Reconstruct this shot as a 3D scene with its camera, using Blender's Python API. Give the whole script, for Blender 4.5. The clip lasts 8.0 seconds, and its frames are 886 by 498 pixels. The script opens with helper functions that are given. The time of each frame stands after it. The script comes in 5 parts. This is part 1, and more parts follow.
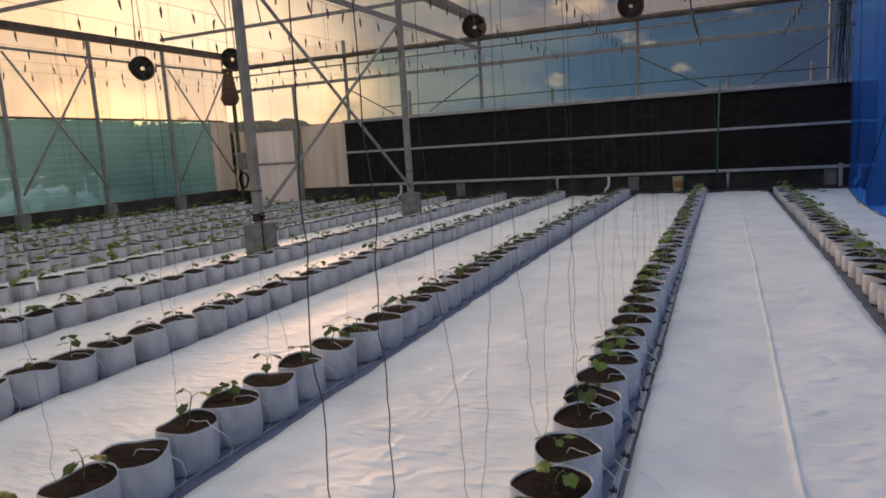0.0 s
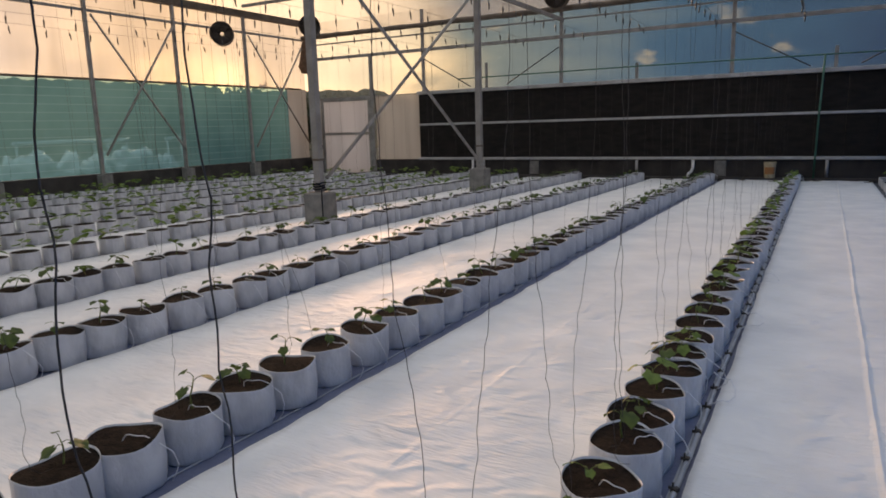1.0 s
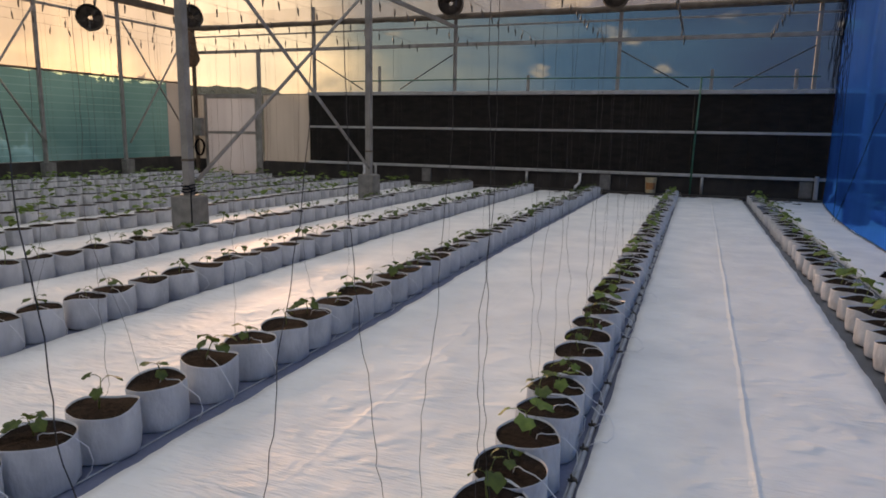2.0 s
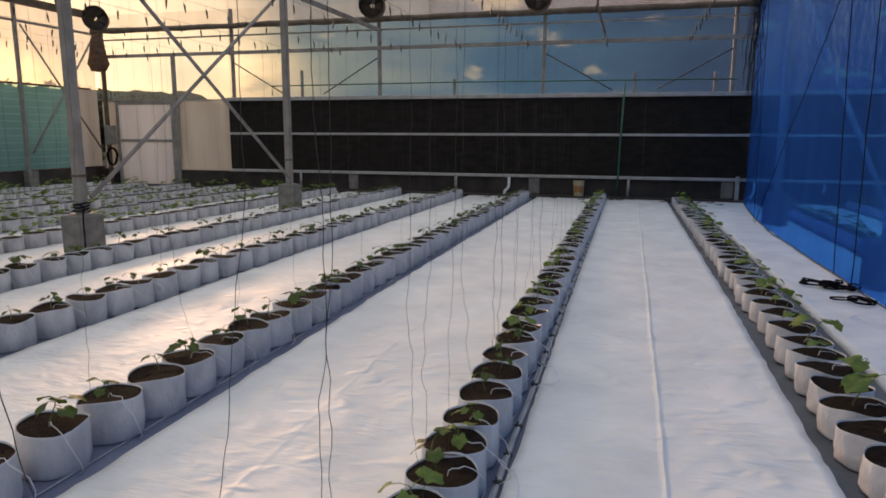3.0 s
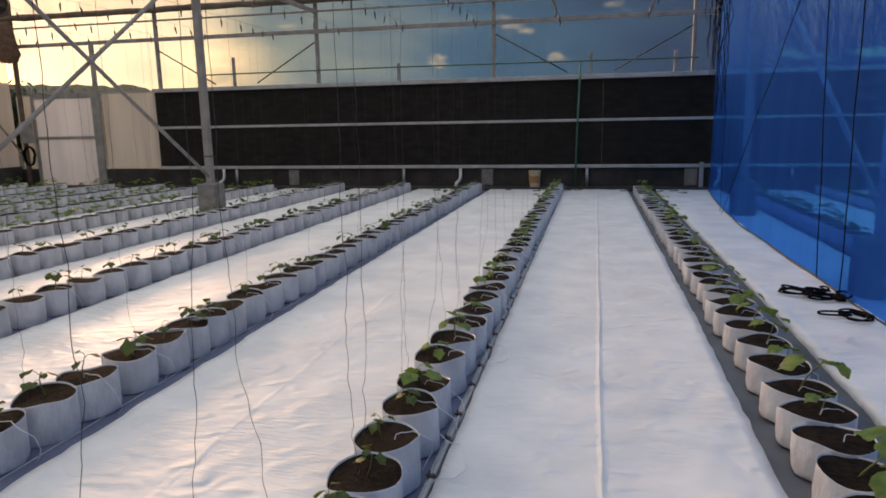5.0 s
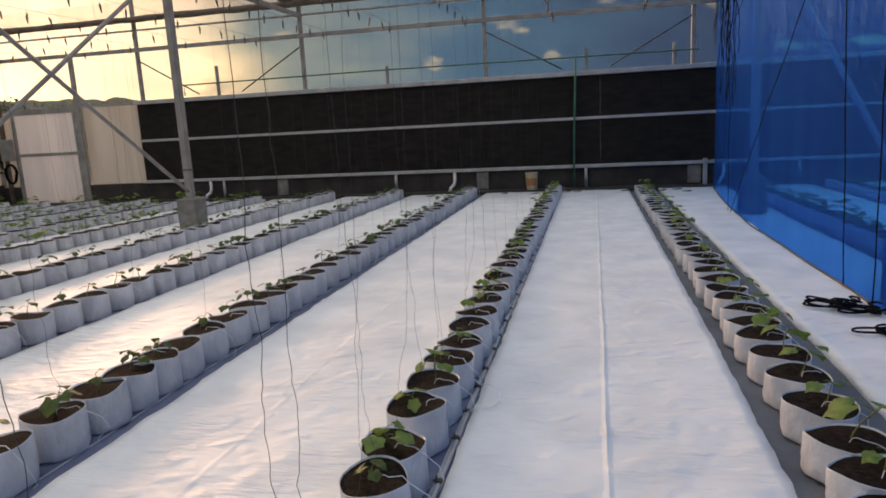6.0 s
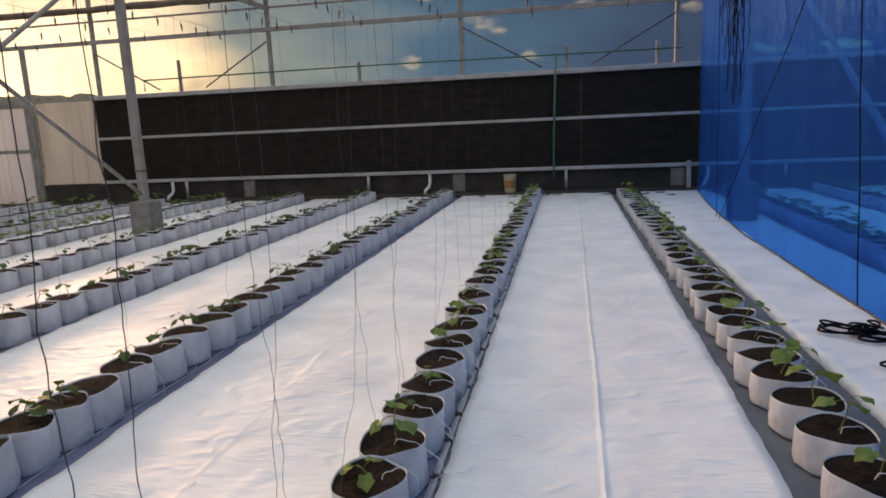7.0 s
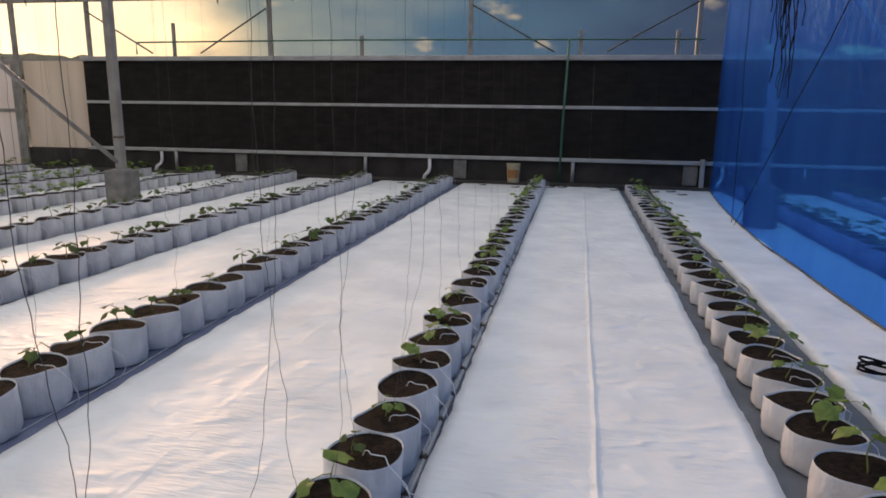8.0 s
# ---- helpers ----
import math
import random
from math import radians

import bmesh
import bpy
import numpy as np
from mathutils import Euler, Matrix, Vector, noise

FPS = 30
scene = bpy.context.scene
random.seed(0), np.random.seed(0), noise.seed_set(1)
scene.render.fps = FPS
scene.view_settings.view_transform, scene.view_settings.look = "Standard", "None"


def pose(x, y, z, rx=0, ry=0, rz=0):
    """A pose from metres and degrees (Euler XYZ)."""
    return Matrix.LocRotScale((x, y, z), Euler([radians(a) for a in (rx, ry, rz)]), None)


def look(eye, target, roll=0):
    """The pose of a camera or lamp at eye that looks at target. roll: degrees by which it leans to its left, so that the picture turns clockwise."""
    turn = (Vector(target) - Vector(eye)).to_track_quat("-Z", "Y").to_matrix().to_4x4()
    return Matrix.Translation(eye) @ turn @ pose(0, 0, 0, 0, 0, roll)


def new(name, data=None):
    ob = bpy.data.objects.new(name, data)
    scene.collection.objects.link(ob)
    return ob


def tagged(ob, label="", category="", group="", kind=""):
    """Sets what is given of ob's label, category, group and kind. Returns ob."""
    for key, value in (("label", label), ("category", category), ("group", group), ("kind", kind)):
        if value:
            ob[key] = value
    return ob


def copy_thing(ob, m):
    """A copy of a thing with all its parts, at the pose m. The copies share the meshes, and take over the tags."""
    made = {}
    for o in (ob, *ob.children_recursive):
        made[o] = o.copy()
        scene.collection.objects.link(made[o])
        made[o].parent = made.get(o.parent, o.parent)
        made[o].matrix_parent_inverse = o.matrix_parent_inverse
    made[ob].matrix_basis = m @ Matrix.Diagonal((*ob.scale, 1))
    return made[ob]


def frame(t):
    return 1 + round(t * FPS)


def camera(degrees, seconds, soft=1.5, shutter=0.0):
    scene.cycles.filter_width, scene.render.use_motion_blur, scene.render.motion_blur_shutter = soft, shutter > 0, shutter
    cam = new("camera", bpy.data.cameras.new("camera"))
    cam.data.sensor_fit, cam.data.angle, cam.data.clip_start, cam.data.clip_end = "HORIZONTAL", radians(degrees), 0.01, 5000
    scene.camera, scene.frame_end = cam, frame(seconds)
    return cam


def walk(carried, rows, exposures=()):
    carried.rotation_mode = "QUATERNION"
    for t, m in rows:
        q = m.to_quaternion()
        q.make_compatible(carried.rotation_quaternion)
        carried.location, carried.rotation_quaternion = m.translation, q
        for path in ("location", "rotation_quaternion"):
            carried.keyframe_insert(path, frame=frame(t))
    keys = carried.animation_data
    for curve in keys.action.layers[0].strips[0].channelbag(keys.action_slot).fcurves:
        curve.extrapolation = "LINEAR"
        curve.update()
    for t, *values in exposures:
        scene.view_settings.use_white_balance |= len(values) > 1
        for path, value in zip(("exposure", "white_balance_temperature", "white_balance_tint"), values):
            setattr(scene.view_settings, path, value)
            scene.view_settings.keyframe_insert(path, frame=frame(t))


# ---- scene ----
cam = camera(66.9, 8.0, soft=1.75)
PATH = [
    (0, (0.253, 0.736, 1.471), (-0.524, 2.555, 1.174), -3.5),
    (0.5, (0.247, 0.947, 1.449), (-0.671, 2.688, 1.096), -3.3),
    (1, (0.257, 1.17, 1.436), (-0.718, 2.879, 1.077), -1.6),
    (1.5, (0.188, 1.389, 1.417), (-0.642, 3.174, 1.063), -0.4),
    (3, (0.313, 2.042, 1.532), (-0.212, 3.942, 1.192), 0.2),
    (3.5, (0.31, 2.334, 1.514), (-0.106, 4.262, 1.179), -1.5),
    (4, (0.355, 2.648, 1.481), (-0.059, 4.582, 1.181), -1.4),
    (4.5, (0.441, 2.972, 1.499), (0.007, 4.889, 1.128), -0.4),
    (6, (0.473, 3.867, 1.534), (0.03, 5.783, 1.169), -3.0),
    (6.5, (0.444, 4.16, 1.509), (-0.02, 6.073, 1.154), -1.0),
    (7, (0.395, 4.5, 1.533), (0.018, 6.429, 1.163), -2.6),
    (7.5, (0.397, 4.824, 1.531), (-0.027, 6.737, 1.127), -0.3),
    (8, (0.384, 5.141, 1.495), (0.004, 7.06, 1.08), 0.7),
]
walk(cam, [(t, look(eye, target, roll)) for t, eye, target, roll in PATH],
     exposures=((0.0, 2.14, 9900, 26), (1.5, 2.12, 9900, 26), (3.5, 2.26, 9950, 25), (8.0, 2.52, 10050, 26)))

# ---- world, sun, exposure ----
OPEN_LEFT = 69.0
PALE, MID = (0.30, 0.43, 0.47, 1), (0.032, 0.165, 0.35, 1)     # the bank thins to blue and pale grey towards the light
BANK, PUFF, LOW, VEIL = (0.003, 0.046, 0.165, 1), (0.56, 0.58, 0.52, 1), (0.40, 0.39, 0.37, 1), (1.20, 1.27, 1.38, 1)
VEIL_SUN, CORE = (1.05, 0.96, 0.74, 1), (2.0, 1.85, 1.5, 1)     # the haze is yellower about the sun, and bright before it
HIGH = (0.82, 1.22, 1.58, 1)             # thin bright cloud overhead, out of view, added as cool fill light
SUN_LEFT, SUN_UP = 38.5, 10.0         # degrees left of +y, degrees above the horizon
world = bpy.data.worlds.new("evening_sky")
scene.world = world
world.use_nodes = True
wn, wl = world.node_tree.nodes, world.node_tree.links
wn.clear()
w_out, w_bg = wn.new("ShaderNodeOutputWorld"), wn.new("ShaderNodeBackground")
w_sky = wn.new("ShaderNodeTexSky")
w_sky.sky_type, w_sky.sun_disc = "NISHITA", False
w_sky.sun_elevation, w_sky.sun_rotation = radians(SUN_UP), radians(-SUN_LEFT)
w_sky.air_density, w_sky.dust_density, w_sky.ozone_density = 1.0, 2.5, 2.0
w_co = wn.new("ShaderNodeTexCoord")
w_sep = wn.new("ShaderNodeSeparateXYZ")
wl.new(w_co.outputs["Generated"], w_sep.inputs[0])


def w_range(value, lo, hi, a=0.0, b=1.0):
    n = wn.new("ShaderNodeMapRange")
    n.interpolation_type = "SMOOTHSTEP"
    for key, v in (("From Min", lo), ("From Max", hi), ("To Min", a), ("To Max", b)):
        n.inputs[key].default_value = v
    wl.new(value, n.inputs["Value"])
    return n.outputs["Result"]


def w_noise(scale, detail, place):
    mp, n = wn.new("ShaderNodeMapping"), wn.new("ShaderNodeTexNoise")
    mp.inputs["Scale"].default_value, mp.inputs["Location"].default_value = scale, place
    n.inputs["Scale"].default_value, n.inputs["Detail"].default_value = 1.0, detail
    wl.new(w_co.outputs["Generated"], mp.inputs["Vector"])
    wl.new(mp.outputs["Vector"], n.inputs["Vector"])
    return n.outputs["Fac"]


def w_math(kind, a, b):
    n = wn.new("ShaderNodeMath")
    n.operation = kind
    for k, v in enumerate((a, b)):
        if isinstance(v, (int, float)):
            n.inputs[k].default_value = v
        else:
            wl.new(v, n.inputs[k])
    return n.outputs[0]


def w_mix(f, a, b):
    n = wn.new("ShaderNodeMix")
    n.data_type = "RGBA"
    wl.new(f, n.inputs["Factor"])
    for key, v in (("A", a), ("B", b)):
        if isinstance(v, tuple):
            n.inputs[key].default_value = v
        else:
            wl.new(v, n.inputs[key])
    return n.outputs["Result"]


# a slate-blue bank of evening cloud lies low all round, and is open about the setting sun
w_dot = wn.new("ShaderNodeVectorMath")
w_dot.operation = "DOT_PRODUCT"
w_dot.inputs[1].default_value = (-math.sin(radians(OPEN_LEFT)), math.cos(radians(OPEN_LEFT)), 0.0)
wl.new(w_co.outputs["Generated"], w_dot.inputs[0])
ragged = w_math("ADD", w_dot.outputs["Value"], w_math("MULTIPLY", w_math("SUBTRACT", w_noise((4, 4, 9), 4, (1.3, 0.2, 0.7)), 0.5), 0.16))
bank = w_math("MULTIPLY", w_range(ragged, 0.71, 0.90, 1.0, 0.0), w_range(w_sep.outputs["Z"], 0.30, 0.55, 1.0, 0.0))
w_glow = wn.new("ShaderNodeVectorMath")
w_glow.operation = "DOT_PRODUCT"
w_glow.inputs[1].default_value = (-math.sin(radians(SUN_LEFT)) * math.cos(radians(SUN_UP)), math.cos(radians(SUN_LEFT)) * math.cos(radians(SUN_UP)), math.sin(radians(SUN_UP)))
wl.new(w_co.outputs["Generated"], w_glow.inputs[0])
veil = w_math("MULTIPLY", w_range(w_glow.outputs["Value"], 0.95, 0.997, 0.975, 0.965), w_range(w_sep.outputs["Z"], 0.40, 0.75, 1.0, 0.0))
hazy = w_mix(w_math("MULTIPLY", veil, w_range(w_noise((5, 5, 12), 5, (0.8, 0.3, 0.1)), 0.3, 0.55, 0.93, 1.0)), w_sky.outputs["Color"], w_mix(w_range(w_glow.outputs["Value"], 0.90, 0.975), VEIL, VEIL_SUN))
hazy = w_mix(w_range(w_glow.outputs["Value"], 0.978, 0.996), hazy, CORE)
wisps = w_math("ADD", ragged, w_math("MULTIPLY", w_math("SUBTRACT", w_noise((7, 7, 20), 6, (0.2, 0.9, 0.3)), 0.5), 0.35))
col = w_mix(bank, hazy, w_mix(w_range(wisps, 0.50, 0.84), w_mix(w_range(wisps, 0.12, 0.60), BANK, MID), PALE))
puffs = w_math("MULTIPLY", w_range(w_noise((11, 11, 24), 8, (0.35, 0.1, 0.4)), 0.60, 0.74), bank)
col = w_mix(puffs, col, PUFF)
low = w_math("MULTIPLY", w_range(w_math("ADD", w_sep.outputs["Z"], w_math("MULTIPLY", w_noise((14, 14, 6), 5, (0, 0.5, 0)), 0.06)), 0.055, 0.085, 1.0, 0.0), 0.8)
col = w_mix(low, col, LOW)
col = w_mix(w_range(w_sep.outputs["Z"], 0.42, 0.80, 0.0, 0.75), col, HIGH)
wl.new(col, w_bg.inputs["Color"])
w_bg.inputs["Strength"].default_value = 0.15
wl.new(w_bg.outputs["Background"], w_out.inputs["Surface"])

sun = new("sun", bpy.data.lights.new("sun", "SUN"))
sun.data.energy, sun.data.angle, sun.data.color = 0.66, radians(14), (1.0, 0.73, 0.58)
sl, su = radians(SUN_LEFT), radians(SUN_UP)
SUN_DIR = Vector((-math.sin(sl) * math.cos(su), math.cos(sl) * math.cos(su), math.sin(su)))
sun.matrix_world = look(SUN_DIR * 60, (0, 0, 0))


# ---- materials ----
def mat_base(name):
    m = bpy.data.materials.new(name)
    m.use_nodes = True
    n, l = m.node_tree.nodes, m.node_tree.links
    n.clear()
    return m, n, l, n.new("ShaderNodeOutputMaterial")


def noise_mix(n, l, c1, c2, scale, detail=5.0, lo=0.35, hi=0.65, stretch=(1, 1, 1), per_object=0.0):
    """A colour that wanders between two, on object coordinates in metres."""
    co, mp = n.new("ShaderNodeTexCoord"), n.new("ShaderNodeMapping")
    mp.inputs["Scale"].default_value = stretch
    l.new(co.outputs["Object"], mp.inputs["Vector"])
    if per_object:
        oi, mul = n.new("ShaderNodeObjectInfo"), n.new("ShaderNodeVectorMath")
        mul.operation = "SCALE"
        mul.inputs[0].default_value = (7.3, 3.1, 5.7)
        l.new(oi.outputs["Random"], mul.inputs["Scale"])
        l.new(mul.outputs["Vector"], mp.inputs["Location"])
    t = n.new("ShaderNodeTexNoise")
    t.inputs["Scale"].default_value, t.inputs["Detail"].default_value = scale, detail
    l.new(mp.outputs["Vector"], t.inputs["Vector"])
    r = n.new("ShaderNodeValToRGB")
    r.color_ramp.elements[0].position, r.color_ramp.elements[1].position = lo, hi
    r.color_ramp.elements[0].color, r.color_ramp.elements[1].color = (*c1, 1), (*c2, 1)
    l.new(t.outputs["Fac"], r.inputs["Fac"])
    return r, t, mp


def surface(name, c1, c2, scale=6.0, rough=0.6, metal=0.0, bump=0.0, bump_scale=40.0, stretch=(1, 1, 1), per_object=0.0, rough_var=0.12, spec=0.5, fine=0.0, relief=0.01):
    m, n, l, out = mat_base(name)
    p = n.new("ShaderNodeBsdfPrincipled")
    r, t, mp = noise_mix(n, l, c1, c2, scale, stretch=stretch, per_object=per_object)
    t2 = n.new("ShaderNodeTexNoise")
    t2.inputs["Scale"].default_value, t2.inputs["Detail"].default_value = bump_scale, 6.0
    l.new(mp.outputs["Vector"], t2.inputs["Vector"])
    if fine:
        mx = n.new("ShaderNodeMix")
        mx.data_type, mx.blend_type = "RGBA", "MULTIPLY"
        mx.inputs["Factor"].default_value = fine
        l.new(r.outputs["Color"], mx.inputs["A"])
        l.new(t2.outputs["Fac"], mx.inputs["B"])
        l.new(mx.outputs["Result"], p.inputs["Base Color"])
    else:
        l.new(r.outputs["Color"], p.inputs["Base Color"])
    mr = n.new("ShaderNodeMapRange")
    mr.inputs["To Min"].default_value, mr.inputs["To Max"].default_value = rough - rough_var, rough + rough_var
    l.new(t2.outputs["Fac"], mr.inputs["Value"])
    l.new(mr.outputs["Result"], p.inputs["Roughness"])
    p.inputs["Metallic"].default_value = metal
    p.inputs["Specular IOR Level"].default_value = spec
    if bump:
        b = n.new("ShaderNodeBump")
        b.inputs["Strength"].default_value, b.inputs["Distance"].default_value = bump, relief
        l.new(t2.outputs["Fac"], b.inputs["Height"])
        l.new(b.outputs["Normal"], p.inputs["Normal"])
    l.new(p.outputs["BSDF"], out.inputs["Surface"])
    return m


def film_material(name, clear, scatter, opacity, gloss=0.08, rough=0.15, streak=0.1, dirt=(0.5, 0.46, 0.38), bump=0.0, through_light=0.65, fine=1.6, crumpled=None, sheen=(0.75, 0.88, 1.0)):
    """Thin plastic sheet: part lets the view through, part scatters light on both sides."""
    m, n, l, out = mat_base(name)
    tr, df, tl, gl = (n.new("ShaderNodeBsdf" + k) for k in ("Transparent", "Diffuse", "Translucent", "Glossy"))
    tr.inputs["Color"].default_value = (*clear, 1)
    r, t, mp = noise_mix(n, l, dirt, scatter, fine, stretch=(1.0, 1.0, 0.12), lo=0.25, hi=0.6)
    tint = r.outputs["Color"]
    for s in (df, tl):
        l.new(tint, s.inputs["Color"])
    gl.inputs["Roughness"].default_value = rough
    gl.inputs["Color"].default_value = (*sheen, 1)
    a, b, c = (n.new("ShaderNodeMixShader") for _ in range(3))
    a.inputs[0].default_value = through_light
    l.new(df.outputs[0], a.inputs[1]), l.new(tl.outputs[0], a.inputs[2])
    mr = n.new("ShaderNodeMapRange")
    mr.inputs["To Min"].default_value, mr.inputs["To Max"].default_value = opacity + streak, max(opacity - streak, 0.02)
    l.new(t.outputs["Fac"], mr.inputs["Value"])
    l.new(mr.outputs["Result"], b.inputs[0])
    l.new(tr.outputs[0], b.inputs[1]), l.new(a.outputs[0], b.inputs[2])
    c.inputs[0].default_value = gloss
    if crumpled:                         # glossier where the sheet is crumpled, from one height up to another
        gc, gs, gm = n.new("ShaderNodeTexCoord"), n.new("ShaderNodeSeparateXYZ"), n.new("ShaderNodeMapRange")
        for key, value in zip(("From Min", "From Max", "To Min", "To Max"), (crumpled[0], crumpled[1], gloss, crumpled[2])):
            gm.inputs[key].default_value = value
        l.new(gc.outputs["Object"], gs.inputs[0]), l.new(gs.outputs["Z"], gm.inputs["Value"]), l.new(gm.outputs["Result"], c.inputs[0])
    l.new(b.outputs[0], c.inputs[1]), l.new(gl.outputs[0], c.inputs[2])
    if bump:
        bt, bn = n.new("ShaderNodeTexNoise"), n.new("ShaderNodeBump")
        bt.inputs["Scale"].default_value, bt.inputs["Detail"].default_value = 7.0, 6.0
        bc = n.new("ShaderNodeTexCoord")
        l.new(bc.outputs["Object"], bt.inputs["Vector"])
        bn.inputs["Strength"].default_value, bn.inputs["Distance"].default_value = bump, 0.05
        l.new(bt.outputs["Fac"], bn.inputs["Height"])
        l.new(bn.outputs["Normal"], gl.inputs["Normal"])
    l.new(c.outputs[0], out.inputs["Surface"])
    return m


def sheet_material(name):
    """White woven plastic sheet: soft gloss, long creases over broad ripples, faint scuffs."""
    m, n, l, out = mat_base(name)
    p = n.new("ShaderNodeBsdfPrincipled")
    r, t, mp = noise_mix(n, l, (0.69, 0.70, 0.72), (0.86, 0.85, 0.85), 2.6, lo=0.30, hi=0.68)
    l.new(r.outputs["Color"], p.inputs["Base Color"])
    co = n.new("ShaderNodeTexCoord")
    last = None
    for scale, stretch, turn, strength, dist in ((3.6, (0.9, 1.1, 1.0), 28, 0.8, 0.018), (8.0, (0.8, 1.2, 1.0), -24, 1.0, 0.019), (22.0, (0.40, 1.5, 1.0), 14, 0.8, 0.013), (40.0, (0.25, 1.8, 1.0), 7, 0.8, 0.010)):
        mq, tq, bq = n.new("ShaderNodeMapping"), n.new("ShaderNodeTexNoise"), n.new("ShaderNodeBump")
        mq.inputs["Scale"].default_value, mq.inputs["Rotation"].default_value = stretch, (0, 0, radians(turn))
        tq.inputs["Scale"].default_value, tq.inputs["Detail"].default_value, tq.inputs["Distortion"].default_value = scale, 3.0, 0.25
        l.new(co.outputs["Object"], mq.inputs["Vector"]), l.new(mq.outputs["Vector"], tq.inputs["Vector"])
        bq.inputs["Strength"].default_value, bq.inputs["Distance"].default_value = strength, dist
        if scale == 8.0:                 # sharp creases that cross one another
            tq.noise_type, tq.normalize = "RIDGED_MULTIFRACTAL", False
            tq.inputs["Detail"].default_value, tq.inputs["Distortion"].default_value = 2.0, 0.35
        if scale > 12:                   # fine crinkles come in patches
            tm, rm, mm = n.new("ShaderNodeTexNoise"), n.new("ShaderNodeMapRange"), n.new("ShaderNodeMath")
            tm.inputs["Scale"].default_value, tm.inputs["Detail"].default_value = min(0.14 * scale, 1.7), 2.0
            l.new(co.outputs["Object"], tm.inputs["Vector"])
            rm.inputs["From Min"].default_value, rm.inputs["From Max"].default_value, rm.inputs["To Min"].default_value = 0.43, 0.64, 0.18
            l.new(tm.outputs["Fac"], rm.inputs["Value"])
            mm.operation = "MULTIPLY"
            l.new(tq.outputs["Fac"], mm.inputs[0]), l.new(rm.outputs["Result"], mm.inputs[1])
            l.new(mm.outputs[0], bq.inputs["Height"])
        else:
            l.new(tq.outputs["Fac"], bq.inputs["Height"])
        if last:
            l.new(last.outputs["Normal"], bq.inputs["Normal"])
        last = bq
    l.new(last.outputs["Normal"], p.inputs["Normal"])
    mr = n.new("ShaderNodeMapRange")
    mr.inputs["To Min"].default_value, mr.inputs["To Max"].default_value = 0.44, 0.63
    p.inputs["Specular IOR Level"].default_value = 0.34
    l.new(t.outputs["Fac"], mr.inputs["Value"]), l.new(mr.outputs["Result"], p.inputs["Roughness"])
    l.new(p.outputs["BSDF"], out.inputs["Surface"])
    return m


def net_material(name):
    """Green shade net: fine weave that half hides what lies behind, with pale stitched lines."""
    m, n, l, out = mat_base(name)
    tr, df, tl = (n.new("ShaderNodeBsdf" + k) for k in ("Transparent", "Diffuse", "Translucent"))
    tr.inputs["Color"].default_value = (0.48, 0.76, 0.80, 1)
    r, t, mp = noise_mix(n, l, (0.115, 0.345, 0.375), (0.155, 0.42, 0.45), 1.2)
    sep, co = n.new("ShaderNodeSeparateXYZ"), n.new("ShaderNodeTexCoord")
    l.new(co.outputs["Object"], sep.inputs[0])
    mul, frac, cmp_ = (n.new("ShaderNodeMath") for _ in range(3))
    mul.operation, frac.operation, cmp_.operation = "MULTIPLY", "FRACT", "LESS_THAN"
    mul.inputs[1].default_value, cmp_.inputs[1].default_value = 5.6, 0.08
    l.new(sep.outputs["Z"], mul.inputs[0]), l.new(mul.outputs[0], frac.inputs[0]), l.new(frac.outputs[0], cmp_.inputs[0])
    mx = n.new("ShaderNodeMix")
    mx.data_type = "RGBA"
    mx.inputs["B"].default_value = (0.25, 0.52, 0.55, 1)
    l.new(cmp_.outputs[0], mx.inputs["Factor"]), l.new(r.outputs["Color"], mx.inputs["A"])
    for s in (df, tl):
        l.new(mx.outputs["Result"], s.inputs["Color"])
    a, b = n.new("ShaderNodeMixShader"), n.new("ShaderNodeMixShader")
    a.inputs[0].default_value, b.inputs[0].default_value = 0.7, 0.56
    l.new(df.outputs[0], a.inputs[1]), l.new(tl.outputs[0], a.inputs[2])
    l.new(tr.outputs[0], b.inputs[1]), l.new(a.outputs[0], b.inputs[2])
    l.new(b.outputs[0], out.inputs["Surface"])
    return m


def leaf_material(name, c1, c2):
    m, n, l, out = mat_base(name)
    p, tl, mix = n.new("ShaderNodeBsdfPrincipled"), n.new("ShaderNodeBsdfTranslucent"), n.new("ShaderNodeMixShader")
    r, t, mp = noise_mix(n, l, c1, c2, 30.0, per_object=1.0)
    l.new(r.outputs["Color"], p.inputs["Base Color"]), l.new(r.outputs["Color"], tl.inputs["Color"])
    p.inputs["Roughness"].default_value = 0.55
    mix.inputs[0].default_value = 0.4
    l.new(p.outputs[0], mix.inputs[1]), l.new(tl.outputs[0], mix.inputs[2])
    l.new(mix.outputs[0], out.inputs["Surface"])
    return m


M_SHEET = sheet_material("white_ground_sheet")
M_TRENCH = surface("grey_trench", (0.095, 0.115, 0.145), (0.155, 0.18, 0.22), 3.0, 0.8, bump=0.4, bump_scale=60, fine=0.3)
# slate blue takes in the bluish shade that fills the trenches
M_SHADE_LINING = surface("shade_blue_trench_lining", (0.12, 0.145, 0.24), (0.18, 0.21, 0.32), 3.0, 0.7, bump=0.5, bump_scale=30, fine=0.3)
M_BAG = surface("white_bag_plastic", (0.47, 0.485, 0.52), (0.66, 0.665, 0.69), 7.0, 0.42, bump=1.0, relief=0.022, bump_scale=12.0, per_object=1.0, stretch=(1, 1, 0.6))
M_BAG_IN = surface("black_bag_lining", (0.010, 0.010, 0.012), (0.02, 0.02, 0.022), 20, 0.5)
